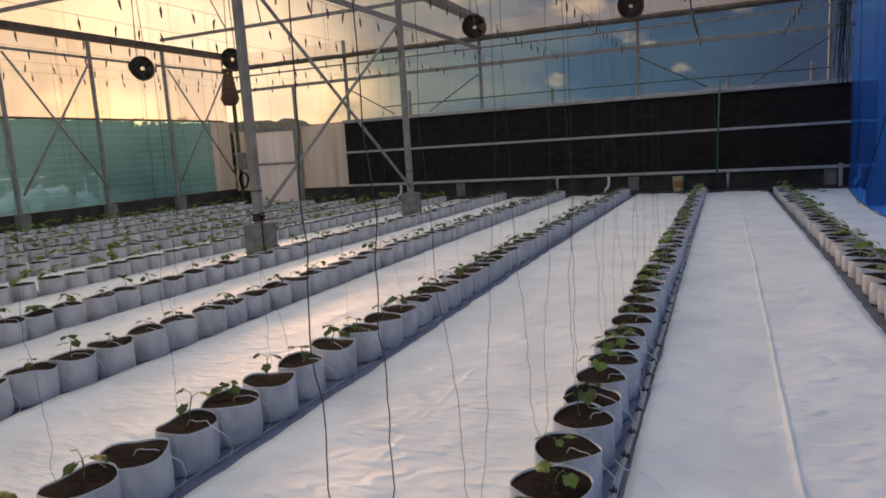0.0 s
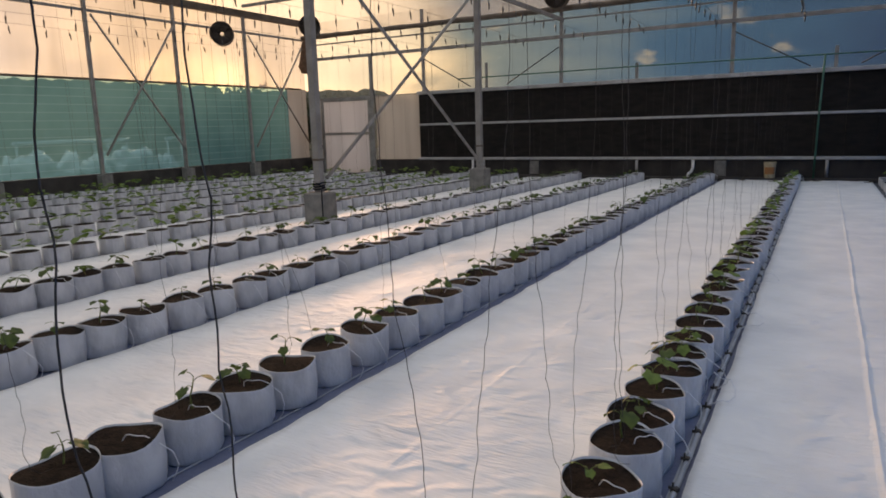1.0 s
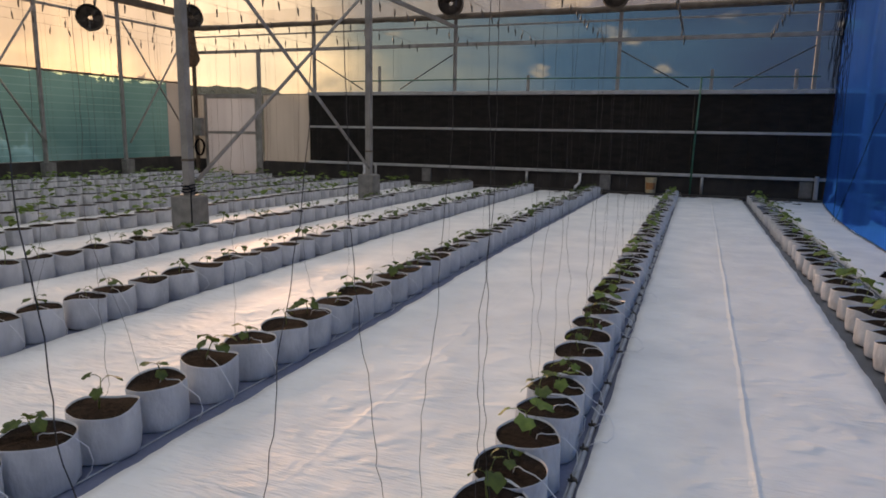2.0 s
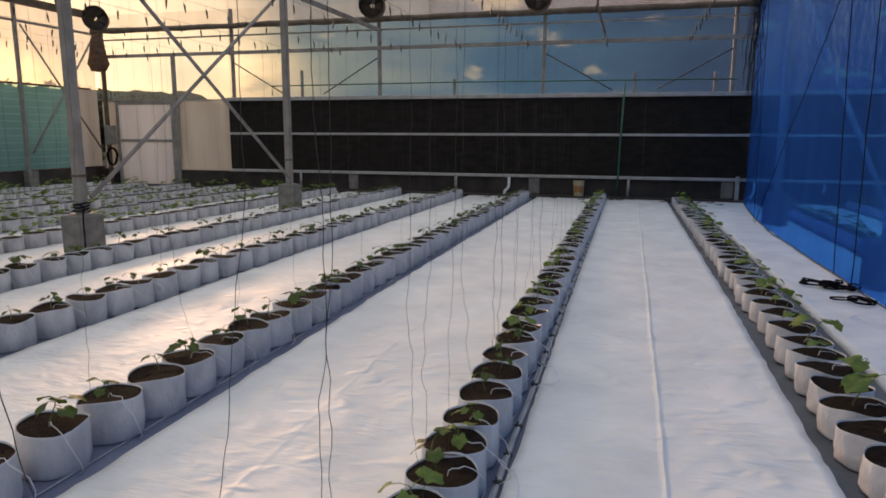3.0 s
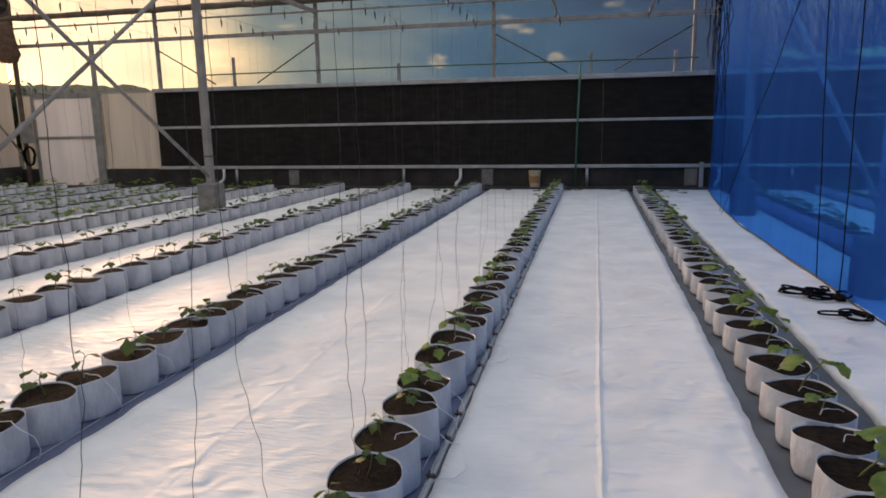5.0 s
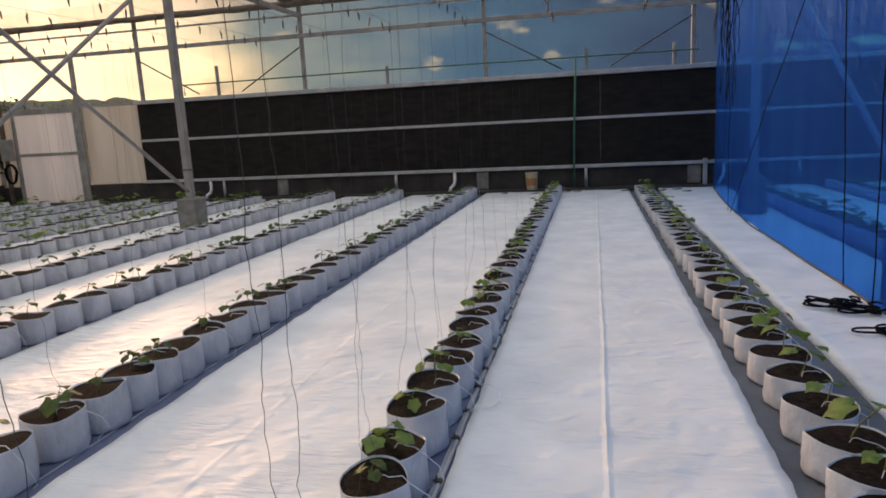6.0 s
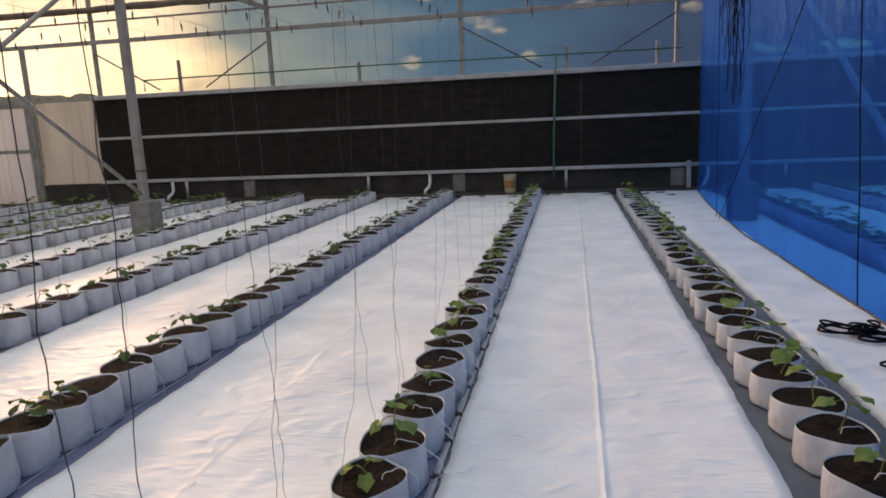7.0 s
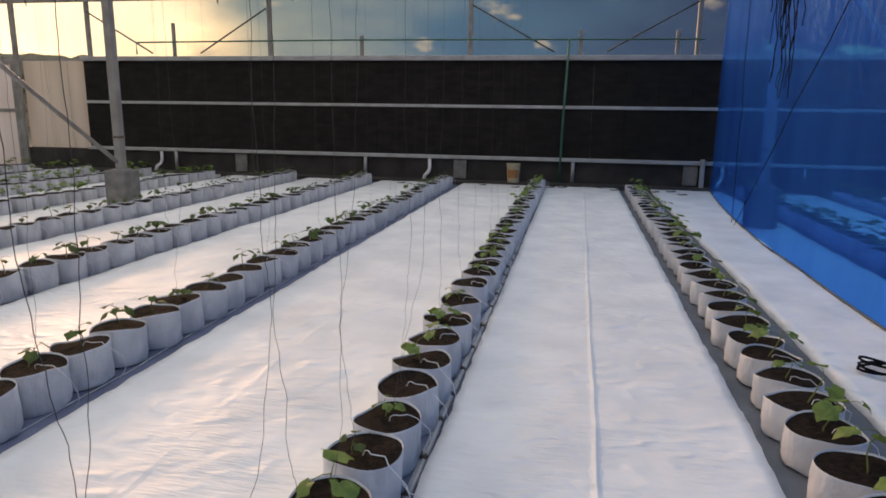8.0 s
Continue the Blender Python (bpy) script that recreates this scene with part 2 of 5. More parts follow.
M_SOIL = surface("coco_peat", (0.009, 0.006, 0.005), (0.026, 0.017, 0.013), 40.0, 0.95, bump=1.0, bump_scale=110.0, per_object=1.0, spec=0.1)
M_STEEL = surface("galvanised_steel", (0.29, 0.275, 0.26), (0.40, 0.385, 0.37), 5.0, 0.6, metal=0.2, spec=0.3, bump=0.05, fine=0.25)
M_RAIL = surface("pale_aluminium", (0.42, 0.42, 0.42), (0.54, 0.54, 0.54), 4.0, 0.42, metal=0.3, fine=0.2)
M_DARK_STEEL = surface("dull_brown_steel", (0.12, 0.09, 0.07), (0.20, 0.155, 0.12), 5.0, 0.6, metal=0.3, fine=0.3)
M_OLD_STEEL = surface("dark_weathered_steel", (0.085, 0.095, 0.105), (0.14, 0.15, 0.16), 5.0, 0.7, spec=0.15, fine=0.3)
M_CONCRETE = surface("grey_concrete", (0.20, 0.195, 0.185), (0.31, 0.30, 0.285), 7.0, 0.9, bump=0.6, bump_scale=55.0, fine=0.4)
M_PAD = surface("black_cooling_pad", (0.008, 0.0066, 0.006), (0.019, 0.0155, 0.0135), 3.0, 0.75, bump=0.6, bump_scale=70.0, stretch=(1, 1, 3), spec=0.25)
M_PLINTH = surface("dark_plinth", (0.035, 0.03, 0.028), (0.07, 0.06, 0.055), 2.5, 0.85, bump=0.3, fine=0.4)

M_GREEN = surface("green_painted_pipe", (0.012, 0.10, 0.07), (0.02, 0.15, 0.10), 5.0, 0.45)
M_PVC = surface("white_pvc", (0.70, 0.70, 0.70), (0.80, 0.80, 0.80), 6.0, 0.4)
M_PIPE = surface("grey_blue_drip_pipe", (0.40, 0.42, 0.47), (0.54, 0.56, 0.60), 8.0, 0.45, fine=0.3)
M_TUBE = surface("white_micro_tube", (0.74, 0.75, 0.78), (0.82, 0.83, 0.86), 20.0, 0.35)
M_TWINE = surface("dark_twine", (0.035, 0.033, 0.033), (0.075, 0.07, 0.07), 60.0, 0.85)
M_ROPE = surface("black_rope", (0.003, 0.004, 0.007), (0.008, 0.009, 0.014), 80.0, 0.85, bump=0.8, bump_scale=200, spec=0.08)
M_HOOK = surface("dull_metal_hook", (0.05, 0.05, 0.05), (0.11, 0.11, 0.11), 20.0, 0.5, metal=0.4)
# browner and lighter than the metal: glare from the sky put into the colour
M_FAN = surface("dark_fan_metal", (0.065, 0.048, 0.040), (0.11, 0.085, 0.07), 9.0, 0.55, metal=0.3)
M_SACK = surface("brown_sack_cloth", (0.10, 0.055, 0.035), (0.17, 0.10, 0.065), 12.0, 0.9, bump=0.6)
M_BUCKET = surface("cream_bucket_plastic", (0.40, 0.33, 0.21), (0.52, 0.44, 0.30), 9.0, 0.45)
M_BUCKET_L = surface("orange_bucket_label", (0.36, 0.14, 0.05), (0.46, 0.20, 0.07), 14.0, 0.5)
M_BOX = surface("grey_box_paint", (0.22, 0.21, 0.20), (0.30, 0.29, 0.28), 8.0, 0.5)
M_SOIL_OUT = surface("bare_earth", (0.10, 0.08, 0.055), (0.19, 0.16, 0.11), 0.6, 0.95, bump=0.6, bump_scale=9.0, fine=0.3)
M_BALE = surface("white_wrapped_bale", (0.74, 0.74, 0.74), (0.86, 0.86, 0.86), 3.0, 0.45, bump=0.6, bump_scale=8.0)
M_BARK = surface("tree_bark", (0.05, 0.035, 0.025), (0.10, 0.075, 0.05), 10.0, 0.95, bump=0.8)
M_FILM = film_material("greenhouse_film", (0.97, 0.97, 0.96), (0.80, 0.80, 0.78), 0.20, gloss=0.02)
M_WALL_FILM = film_material("clear_wall_film", (0.95, 0.97, 0.96), (0.52, 0.68, 0.76), 0.025, gloss=0.005, streak=0.02, fine=4.5, dirt=(0.36, 0.42, 0.46))
M_SIDE_FILM = film_material("milky_side_film", (0.97, 0.96, 0.94), (0.80, 0.79, 0.77), 0.36, dirt=(0.60, 0.58, 0.55), gloss=0.02, streak=0.12, fine=3.0, through_light=0.8)
M_BLUE = film_material("blue_curtain_film", (0.010, 0.42, 0.92), (0.0005, 0.20, 0.88), 0.34, gloss=0.003, rough=0.36, streak=0.06, dirt=(0.001, 0.13, 0.64), bump=0.5, crumpled=(1.9, 3.2, 0.03), sheen=(0.28, 0.62, 1.0))
M_DOOR = film_material("off_white_door_sheet", (0.95, 0.95, 0.95), (0.78, 0.79, 0.82), 0.80, gloss=0.02, streak=0.05, dirt=(0.62, 0.63, 0.66), fine=2.2, through_light=0.42)
M_STAINED = film_material("stained_wall_sheet", (0.95, 0.94, 0.90), (0.64, 0.64, 0.62), 0.76, gloss=0.02, streak=0.08, dirt=(0.48, 0.47, 0.45), fine=2.6, through_light=0.42)
M_NET = net_material("green_shade_net")
M_STEM = leaf_material("seedling_stem", (0.16, 0.20, 0.06), (0.22, 0.27, 0.09))
M_LEAF = leaf_material("seedling_leaf", (0.045, 0.085, 0.020), (0.095, 0.155, 0.030))
M_LEAF_B = leaf_material("bright_seedling_leaf", (0.10, 0.18, 0.038), (0.18, 0.29, 0.06))
# far woods: distance haze is painted in as a paler, greyer leaf colour
M_WOODS = leaf_material("wood_leaf_paled_by_haze", (0.10, 0.125, 0.115), (0.16, 0.19, 0.165))
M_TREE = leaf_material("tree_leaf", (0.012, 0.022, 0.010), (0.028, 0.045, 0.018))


# ---- builders ----
def part(name, bm, material, parent=None, label="", smooth=False):
    me = bpy.data.meshes.new(name)
    bm.to_mesh(me)
    bm.free()
    for m in material if isinstance(material, (list, tuple)) else (material,):
        me.materials.append(m)
    if smooth:
        me.shade_smooth()
    ob = new(name, me)
    ob.parent = parent
    if label:
        tagged(ob, label)
    return ob


def raw(name, verts, faces, material, parent=None, mats=None, smooth=False):
    me = bpy.data.meshes.new(name)
    me.from_pydata([tuple(v) for v in verts], [], [tuple(f) for f in faces])
    for m in material if isinstance(material, (list, tuple)) else (material,):
        me.materials.append(m)
    if mats is not None:
        me.polygons.foreach_set("material_index", mats)
    if smooth:
        me.shade_smooth()
    me.update()
    ob = new(name, me)
    ob.parent = parent
    return ob


def empty(name, m, label, category, group="", kind=""):
    ob = new(name)
    ob.matrix_world = m
    ob.empty_display_size = 0.1
    return tagged(ob, label, category, group, kind)


def box(bm, a, b, bevel=0.0):
    """A box between two corners, with its edges eased."""
    a, b = Vector(a), Vector(b)
    m = Matrix.LocRotScale((a + b) / 2, None, b - a)
    made = bmesh.ops.create_cube(bm, size=1, matrix=m)["verts"]
    if bevel:
        edges = list({e for v in made for e in v.link_edges})
        bmesh.ops.bevel(bm, geom=edges, offset=bevel, segments=1, affect="EDGES", profile=0.5)
    return bm


def beam(bm, p, q, w, h, bevel=0.004):
    """A rectangular bar from p to q."""
    p, q = Vector(p), Vector(q)
    d = q - p
    up = Vector((0, 0, 1)) if abs(d.normalized().z) < 0.95 else Vector((0, 1, 0))
    x = d.normalized().cross(up).normalized()
    z = x.cross(d.normalized())
    rot = Matrix((x, d.normalized(), z)).transposed().to_4x4()
    m = Matrix.Translation((p + q) / 2) @ rot @ Matrix.Diagonal((w, d.length, h, 1))
    made = bmesh.ops.create_cube(bm, size=1, matrix=m)["verts"]
    if bevel:
        bmesh.ops.bevel(bm, geom=list({e for v in made for e in v.link_edges}), offset=bevel, segments=1, affect="EDGES", profile=0.5)
    return bm


def tube(bm, points, r, n=6, caps=True, taper=None):
    """A round tube along points; taper gives a radius for each."""
    pts = [Vector(p) for p in points]
    rings, side = [], None
    for i, p in enumerate(pts):
        d = (pts[min(i + 1, len(pts) - 1)] - pts[max(i - 1, 0)]).normalized()
        if side is None:
            side = d.cross(Vector((0.31, 0.87, 0.4))).normalized()
        side = (side - d * side.dot(d)).normalized()
        other = d.cross(side)
        rad = taper[i] if taper else r
        rings.append([bm.verts.new(p + rad * (math.cos(2 * math.pi * k / n) * side + math.sin(2 * math.pi * k / n) * other)) for k in range(n)])
    for a, b in zip(rings, rings[1:]):
        for k in range(n):
            bm.faces.new((a[k], a[(k + 1) % n], b[(k + 1) % n], b[k])).smooth = True
    if caps:
        bm.faces.new(rings[0][::-1]), bm.faces.new(rings[-1])
    return bm


def wave(*v, s=1.0):
    return noise.noise(Vector(v) * s)


# ---- the plan, in metres ----
FAR, LEFT, RIGHT, BACK = 18.34, -14.4, 11.6, -6.0      # inner faces of the walls
POST_X, POST_Y = -5.82, (-1.58, 3.42, 8.42, 13.42)
SHEET_END = 17.92                     # the white sheets stop short of the end wall
ROW_KNOTS = (      # (y, x) along each near row
    ((0, 1.417), (9, 1.41), (18, 1.37)),
    ((0, -0.305), (18, -0.305)),
    ((0, -2.01), (18, -2.02)),
    ((0, -3.61), (18, -3.60)),
    ((0, -5.10), (18, -5.14)))
ROWS_FAR = (-6.75, -8.2, -9.6, -11.0, -12.4, -13.6, 3.22, 4.7, 6.4, 8.1, 9.8)
RIM, FLOOR, SHEET = 0.302, 0.100, 0.142     # bag rim, trench and sheet levels over the earth outside


def lay(y):
    """The floor falls a little towards the end wall."""
    return -0.009 * max(0.0, y - 8.0)


def row_x(k, y):
    ys, xs = zip(*ROW_KNOTS[k])
    return float(np.interp(y, ys, xs))


# ---- ground and floor ----
bm = bmesh.new()
bmesh.ops.create_grid(bm, x_segments=40, y_segments=40, size=1500)
for v in bm.verts:
    v.co.z = 0.0
tagged(part("ground", bm, M_SOIL_OUT), "bare brown earth around the greenhouse", "ground", kind="structure")
bm = bmesh.new()
rows_ = [[bm.verts.new((x, y, FLOOR + lay(y))) for y in (BACK, 8.0, 11.0, 14.0, FAR + 0.1)] for x in (LEFT, RIGHT)]
low_ = [[bm.verts.new((x, y, 0.004)) for y in (BACK, FAR + 0.1)] for x in (LEFT, RIGHT)]
for i in range(4):
    bm.faces.new((rows_[0][i], rows_[1][i], rows_[1][i + 1], rows_[0][i + 1]))
bm.faces.new(rows_[0] + low_[0][::-1]), bm.faces.new(rows_[1][::-1] + low_[1])
bm.faces.new((rows_[0][0], low_[0][0], low_[1][0], rows_[1][0])), bm.faces.new((rows_[0][-1], rows_[1][-1], low_[1][1], low_[0][1]))
bm.faces.new((low_[0][0], low_[0][1], low_[1][1], low_[1][0]))
tagged(part("floor", bm, M_TRENCH), "grey floor showing in the trenches under the bag rows", "floor", kind="structure")

bm = box(bmesh.new(), (LEFT, SHEET_END + 0.02, 0.005), (RIGHT, FAR - 0.002, 0.085), 0.008)
tagged(part("floor_strip", bm, M_PLINTH), "dark damp concrete ledge along the foot of the end wall", "floor", kind="structure")


def ground_sheet(x_of, y0, y1, seam=None, step=0.07, seed=0, ridge=1.0):
    """A strip of white sheet, wrinkled, with turned-down edges; x_of(y) gives its two edges."""
    ny = int((y1 - y0) / (step * 1.3)) + 1
    verts, faces = [], []
    wide = x_of(y0)[1] - x_of(y0)[0]
    nx = max(4, int(wide / step))
    def ripple(x, y):
        h = lay(y) + 0.006 * wave(x * 2.2 + seed, y * 2.6, 0) + 0.004 * wave(x * 5, y * 8 + seed, 3)
        fold = 1 - abs(wave(x * 1.9 + y * 1.1 + 0.5 * wave(x * 3, y * 2, seed), y * 1.6 - x * 1.2, seed + 5)) * 2.4
        cross = 1 - abs(wave(x * 1.5 - y * 1.7, y * 1.2 + x * 1.9, seed + 15)) * 2.6
        return h + 0.007 * max(0.0, fold) ** 3 + 0.006 * max(0.0, cross) ** 3

    for j in range(ny + 1):
        y = y0 + (y1 - y0) * j / ny
        a, b = x_of(y)
        a, b = a + 0.012 * wave(seed, y * 1.7, 0) + 0.010 * wave(seed, y * 7, 3) + 0.006 * wave(seed, y * 14, 5), b + 0.012 * wave(seed, y * 1.7, 9) + 0.010 * wave(seed, y * 7, 6) + 0.006 * wave(seed, y * 14, 8)
        row = [(a + 0.004, y, FLOOR + lay(y) + 0.001)]
        for i in range(nx + 1):
            x = a + (b - a) * i / nx
            row.append((x, y, SHEET + ripple(x, y)))
        row.append((b - 0.004, y, FLOOR + lay(y) + 0.001))
        verts += row
    k = nx + 3
    for j in range(ny):
        for i in range(k - 1):
            p = j * k + i
            faces.append((p, p + 1, p + k + 1, p + k))
    ob = raw("floor_sheet", verts, faces, M_SHEET, smooth=True)
    if seam is not None:
        sv, sf = [], []
        fold = ((-0.030, -0.002), (-0.018, 0.0012), (-0.008, 0.004), (-0.003, 0.011), (0.003, 0.0115), (0.008, 0.004), (0.018, 0.0012), (0.030, -0.002))
        ns = int((y1 - y0) / 0.06)
        for j in range(ns + 1):
            y = y0 + (y1 - y0) * j / ns
            c = seam + 0.012 * wave(y * 0.8, seed, 2) + 0.004 * wave(y * 5, seed, 6)
            g = 1 + 0.45 * wave(y * 2.3, seed, 1)
            for x, z in fold:
                sv.append((c + x, y, SHEET + (z * g if z > 0 else z) * (ridge if z > 0.003 else 1.0) + ripple(c + x, y)))
        for j in range(ns):
            for i in range(len(fold) - 1):
                p = j * len(fold) + i
                sf.append((p, p + 1, p + len(fold) + 1, p + len(fold)))
        raw("seam", sv, sf, M_SHEET, ob, smooth=True)
    return tagged(ob, "wrinkled white plastic ground sheet between bag rows", "ground sheet", kind="structure")


def edge_x(y):
    """The straight sheet edge beside row 1."""
    return -0.088 - 0.0045 * y


def between(k, left_gap, right_gap):
    """Edges of the aisle left of row k (row k + 1 on its other side)."""
    return lambda y: (row_x(k + 1, y) + left_gap, row_x(k, y) - right_gap)


ground_sheet(lambda y: (row_x(0, y) + 0.350, 2.97), BACK, SHEET_END, seed=1)
ground_sheet(lambda y: (3.42, 4.5), BACK, SHEET_END, seed=9)
ground_sheet(lambda y: (edge_x(y), row_x(0, y) - 0.232), BACK, SHEET_END, seam=0.515, step=0.05, seed=2, ridge=0.6)
ground_sheet(between(1, 0.255, 0.115), BACK, SHEET_END, seam=-1.14, step=0.05, seed=3, ridge=0.13)
ground_sheet(between(2, 0.20, 0.115), BACK, SHEET_END, seed=4)
ground_sheet(between(3, 0.19, 0.115), BACK, SHEET_END, seed=5)
ground_sheet(lambda y: (-6.62, row_x(4, y) - 0.09), BACK, SHEET_END, step=0.12, seed=6)
for n_, (xa, xb) in enumerate(zip((-8.08, -9.48, -10.88, -12.28, -13.48, -14.38), (-6.88, -8.33, -9.73, -11.13, -12.53, -13.73))):
    ground_sheet(lambda y, a=xa, b=xb: (a, b), BACK, SHEET_END, step=0.2, seed=7 + n_)
for n_, (xa, xb) in enumerate(((4.83, 6.27), (6.53, 7.97), (8.23, 9.67), (9.93, 11.5))):
    ground_sheet(lambda y, a=xa, b=xb: (a, b), BACK, SHEET_END, step=0.2, seed=17 + n_)


for k in range(1, 5):                    # lining of the trenches, added to carry their bluish shade as colour
    verts, faces = [], []
    for j in range(41):
        y = BACK + (SHEET_END - 0.05 - BACK) * j / 40
        for dx in (-0.14, 0.03, 0.26):
            verts.append((row_x(k, y) + dx, y, FLOOR + lay(y) + 0.004 + 0.002 * (dx == 0.03)))
    for j in range(40):
        faces += [(3 * j + i, 3 * j + i + 1, 3 * j + i + 4, 3 * j + i + 3) for i in (0, 1)]
    tagged(raw("trench_lining", verts, faces, M_SHADE_LINING), "slate-blue lining in a trench under the bags, bluish shade put into its colour", "lining", kind="structure")

# ---- walls, roof and frame ----
def panel(name, a, b, axis, material, label, category, cells=1):
    """A thin upright sheet in the plane axis = const with a little thickness."""
    bm = box(bmesh.new(), a, b)
    return tagged(part(name, bm, material), label, category, kind="structure")


EAVE = 4.75
film_label = "hazy translucent plastic greenhouse film wall"
panel("wall_north", (LEFT, FAR + 0.085, 0.0), (RIGHT, FAR + 0.088, 4.30), "y", M_WALL_FILM, film_label, "film wall")
panel("wall_north_top", (LEFT, FAR + 0.085, 4.30), (RIGHT, FAR + 0.088, EAVE), "y", M_FILM, film_label, "film wall")
panel("wall_west", (LEFT - 0.088, BACK, 2.70), (LEFT - 0.085, FAR, EAVE), "x", M_SIDE_FILM, film_label, "film wall")
panel("wall_east", (RIGHT + 0.085, BACK, 0.0), (RIGHT + 0.088, FAR, EAVE), "x", M_WALL_FILM, film_label, "film wall")
panel("wall_south", (LEFT, BACK - 0.088, 0.0), (RIGHT, BACK - 0.085, EAVE), "y", M_WALL_FILM, film_label, "film wall")

SPANS = ((LEFT - 0.05, POST_X), (POST_X, 2.70), (2.70, RIGHT + 0.05))


def arch(x0, x1, f):
    return x0 + (x1 - x0) * f, EAVE + 2.2 * math.sin(math.pi * f) ** 0.75


verts, faces = [], []
for x0, x1 in SPANS:
    b0 = len(verts)
    for i in range(17):
        x, z = arch(x0, x1, i / 16)
        verts += [(x, BACK - 0.1, z), (x, FAR + 0.1, z)]
    for i in range(16):
        faces.append((b0 + 2 * i, b0 + 2 * i + 1, b0 + 2 * i + 3, b0 + 2 * i + 2))
    for e, flip in ((0, 1), (1, -1)):
        faces.append(tuple(b0 + 2 * i + e for i in range(17))[::flip])
tagged(raw("roof", verts, faces, M_FILM), "arched translucent plastic greenhouse roof", "roof", kind="structure")

for a, b in ((-11.80, -10.24), (-14.39, -13.86)):
    panel("wall_sheet", (a, FAR + 0.076, 0.5), (b, FAR + 0.080, 2.38), "y", M_STAINED, "stained milky plastic sheet on the lower end wall", "plastic sheet")
panel("wall_sheet", (LEFT - 0.080, 17.42, 0.57), (LEFT - 0.076, FAR, 2.72), "x", M_STAINED, "white milky plastic sheet on the side wall", "plastic sheet")
# plinth
panel("plinth_west", (LEFT - 0.08, BACK, -0.03), (LEFT, FAR, 0.57), "x", M_PLINTH, "dark stained plinth along the side wall", "plinth")
panel("plinth_north", (LEFT, FAR, -0.03), (-13.9, FAR + 0.08, 0.5), "y", M_PLINTH, "dark stained plinth along the end wall", "plinth")
panel("plinth_north", (-11.85, FAR, -0.03), (RIGHT, FAR + 0.08, 0.5), "y", M_PLINTH, "dark stained plinth below the cooling pads", "plinth")

# steel posts on concrete blocks
def steel_post(x, y, blue=False):
    t = empty("steel_post", pose(x, y, 0), "galvanised square steel post standing on a concrete block", "post", "posts between spans")
    bm = box(bmesh.new(), (-0.055, -0.055, 0.58), (0.055, 0.055, EAVE), 0.008)
    part("column", bm, M_STEEL, t)
    bm = box(bmesh.new(), (-0.165, -0.165, FLOOR), (0.165, 0.165, 0.585), 0.016)
    for v in bm.verts:
        v.co += Vector((0.008 * wave(v.co.x * 9 + x, v.co.y * 9 + y, v.co.z * 9), 0.008 * wave(v.co.y * 9, v.co.z * 7 + x, v.co.x * 9), 0))
    part("concrete_block", bm, M_CONCRETE, t, "rough grey concrete footing block")
    bm = box(bmesh.new(), (-0.1, -0.1, 0.585), (0.1, 0.1, 0.597), 0.002)
    part("base_plate", bm, M_STEEL, t)
    bm = box(bmesh.new(), (-0.062, -0.062, 1.02), (0.062, 0.062, 1.05), 0.004)
    part("clamp", bm, M_DARK_STEEL, t)


for y in POST_Y:
    steel_post(POST_X, y)
for x, y in ((2.63, 3.9), (2.63, 8.95), (2.63, 13.95)):
    steel_post(x, y)


def brace(p, q, name="diagonal_brace", r=0.028, label="thin galvanised steel diagonal brace between posts"):
    bm = tube(bmesh.new(), (p, q), r, 8)
    return tagged(part(name, bm, M_OLD_STEEL if "dark" in label else M_STEEL), label, "brace", "diagonal braces")


brace((POST_X + 0.08, POST_Y[2] + 0.07, 0.78), (POST_X + 0.08, POST_Y[3] - 0.2, 3.98))
brace((POST_X + 0.13, POST_Y[2] + 0.05, 3.88), (POST_X + 0.13, POST_Y[3] - 0.25, 0.72))
brace((2.73, 9.08, 0.6), (2.73, 13.5, 3.5))
brace((2.73, 8.8, 0.6), (2.73, 4.3, 3.5))

def long_beam(name, p, q, w, h, mat, label, category):
    return tagged(part(name, beam(bmesh.new(), p, q, w, h), mat), label, category)


long_beam("valley_beam", (POST_X, BACK, 4.04), (POST_X, FAR, 4.04), 0.06, 0.09, M_STEEL, "galvanised steel beam running along the post line", "beam")
long_beam("gutter", (POST_X, BACK, 4.78), (POST_X, FAR, 4.78), 0.34, 0.10, M_STEEL, "wide galvanised steel valley gutter on the posts", "gutter")
long_beam("gutter", (2.70, BACK, 4.78), (2.70, FAR, 4.78), 0.34, 0.10, M_STEEL, "wide galvanised steel valley gutter on the posts", "gutter")
long_beam("gutter", (LEFT, BACK, 4.73), (LEFT, FAR, 4.73), 0.20, 0.17, M_DARK_STEEL, "brown steel side gutter along the film wall", "gutter")
long_beam("side_rail", (LEFT, BACK, 4.23), (LEFT, FAR, 4.23), 0.05, 0.06, M_STEEL, "thin steel rail along the film wall", "rail")
long_beam("side_rail", (LEFT + 0.02, BACK, 2.72), (LEFT + 0.02, 18.0, 2.72), 0.03, 0.05, M_DARK_STEEL, "dark rail along the top of the shade net", "rail")
for y in (6.1, 10.92, 15.71):
    for x0, x1 in ((LEFT, POST_X), (POST_X, 2.70)):
        long_beam("tie_beam", (x0 + 0.06, y, 4.93), (x1 - 0.06, y, 4.93), 0.06, 0.08, M_STEEL, "galvanised steel tie beam across the span", "beam")
        mid = (x0 + x1) / 2
        for f in (0.2, 0.38, 0.62, 0.8):
            xa, za = arch(x0, x1, f)
            xm = mid + (xa - mid) * 0.75
            brace((xm, y, 4.96), (xa, y, za - 0.03), "roof_strut", 0.018, "thin steel strut from the tie beam to the roof")

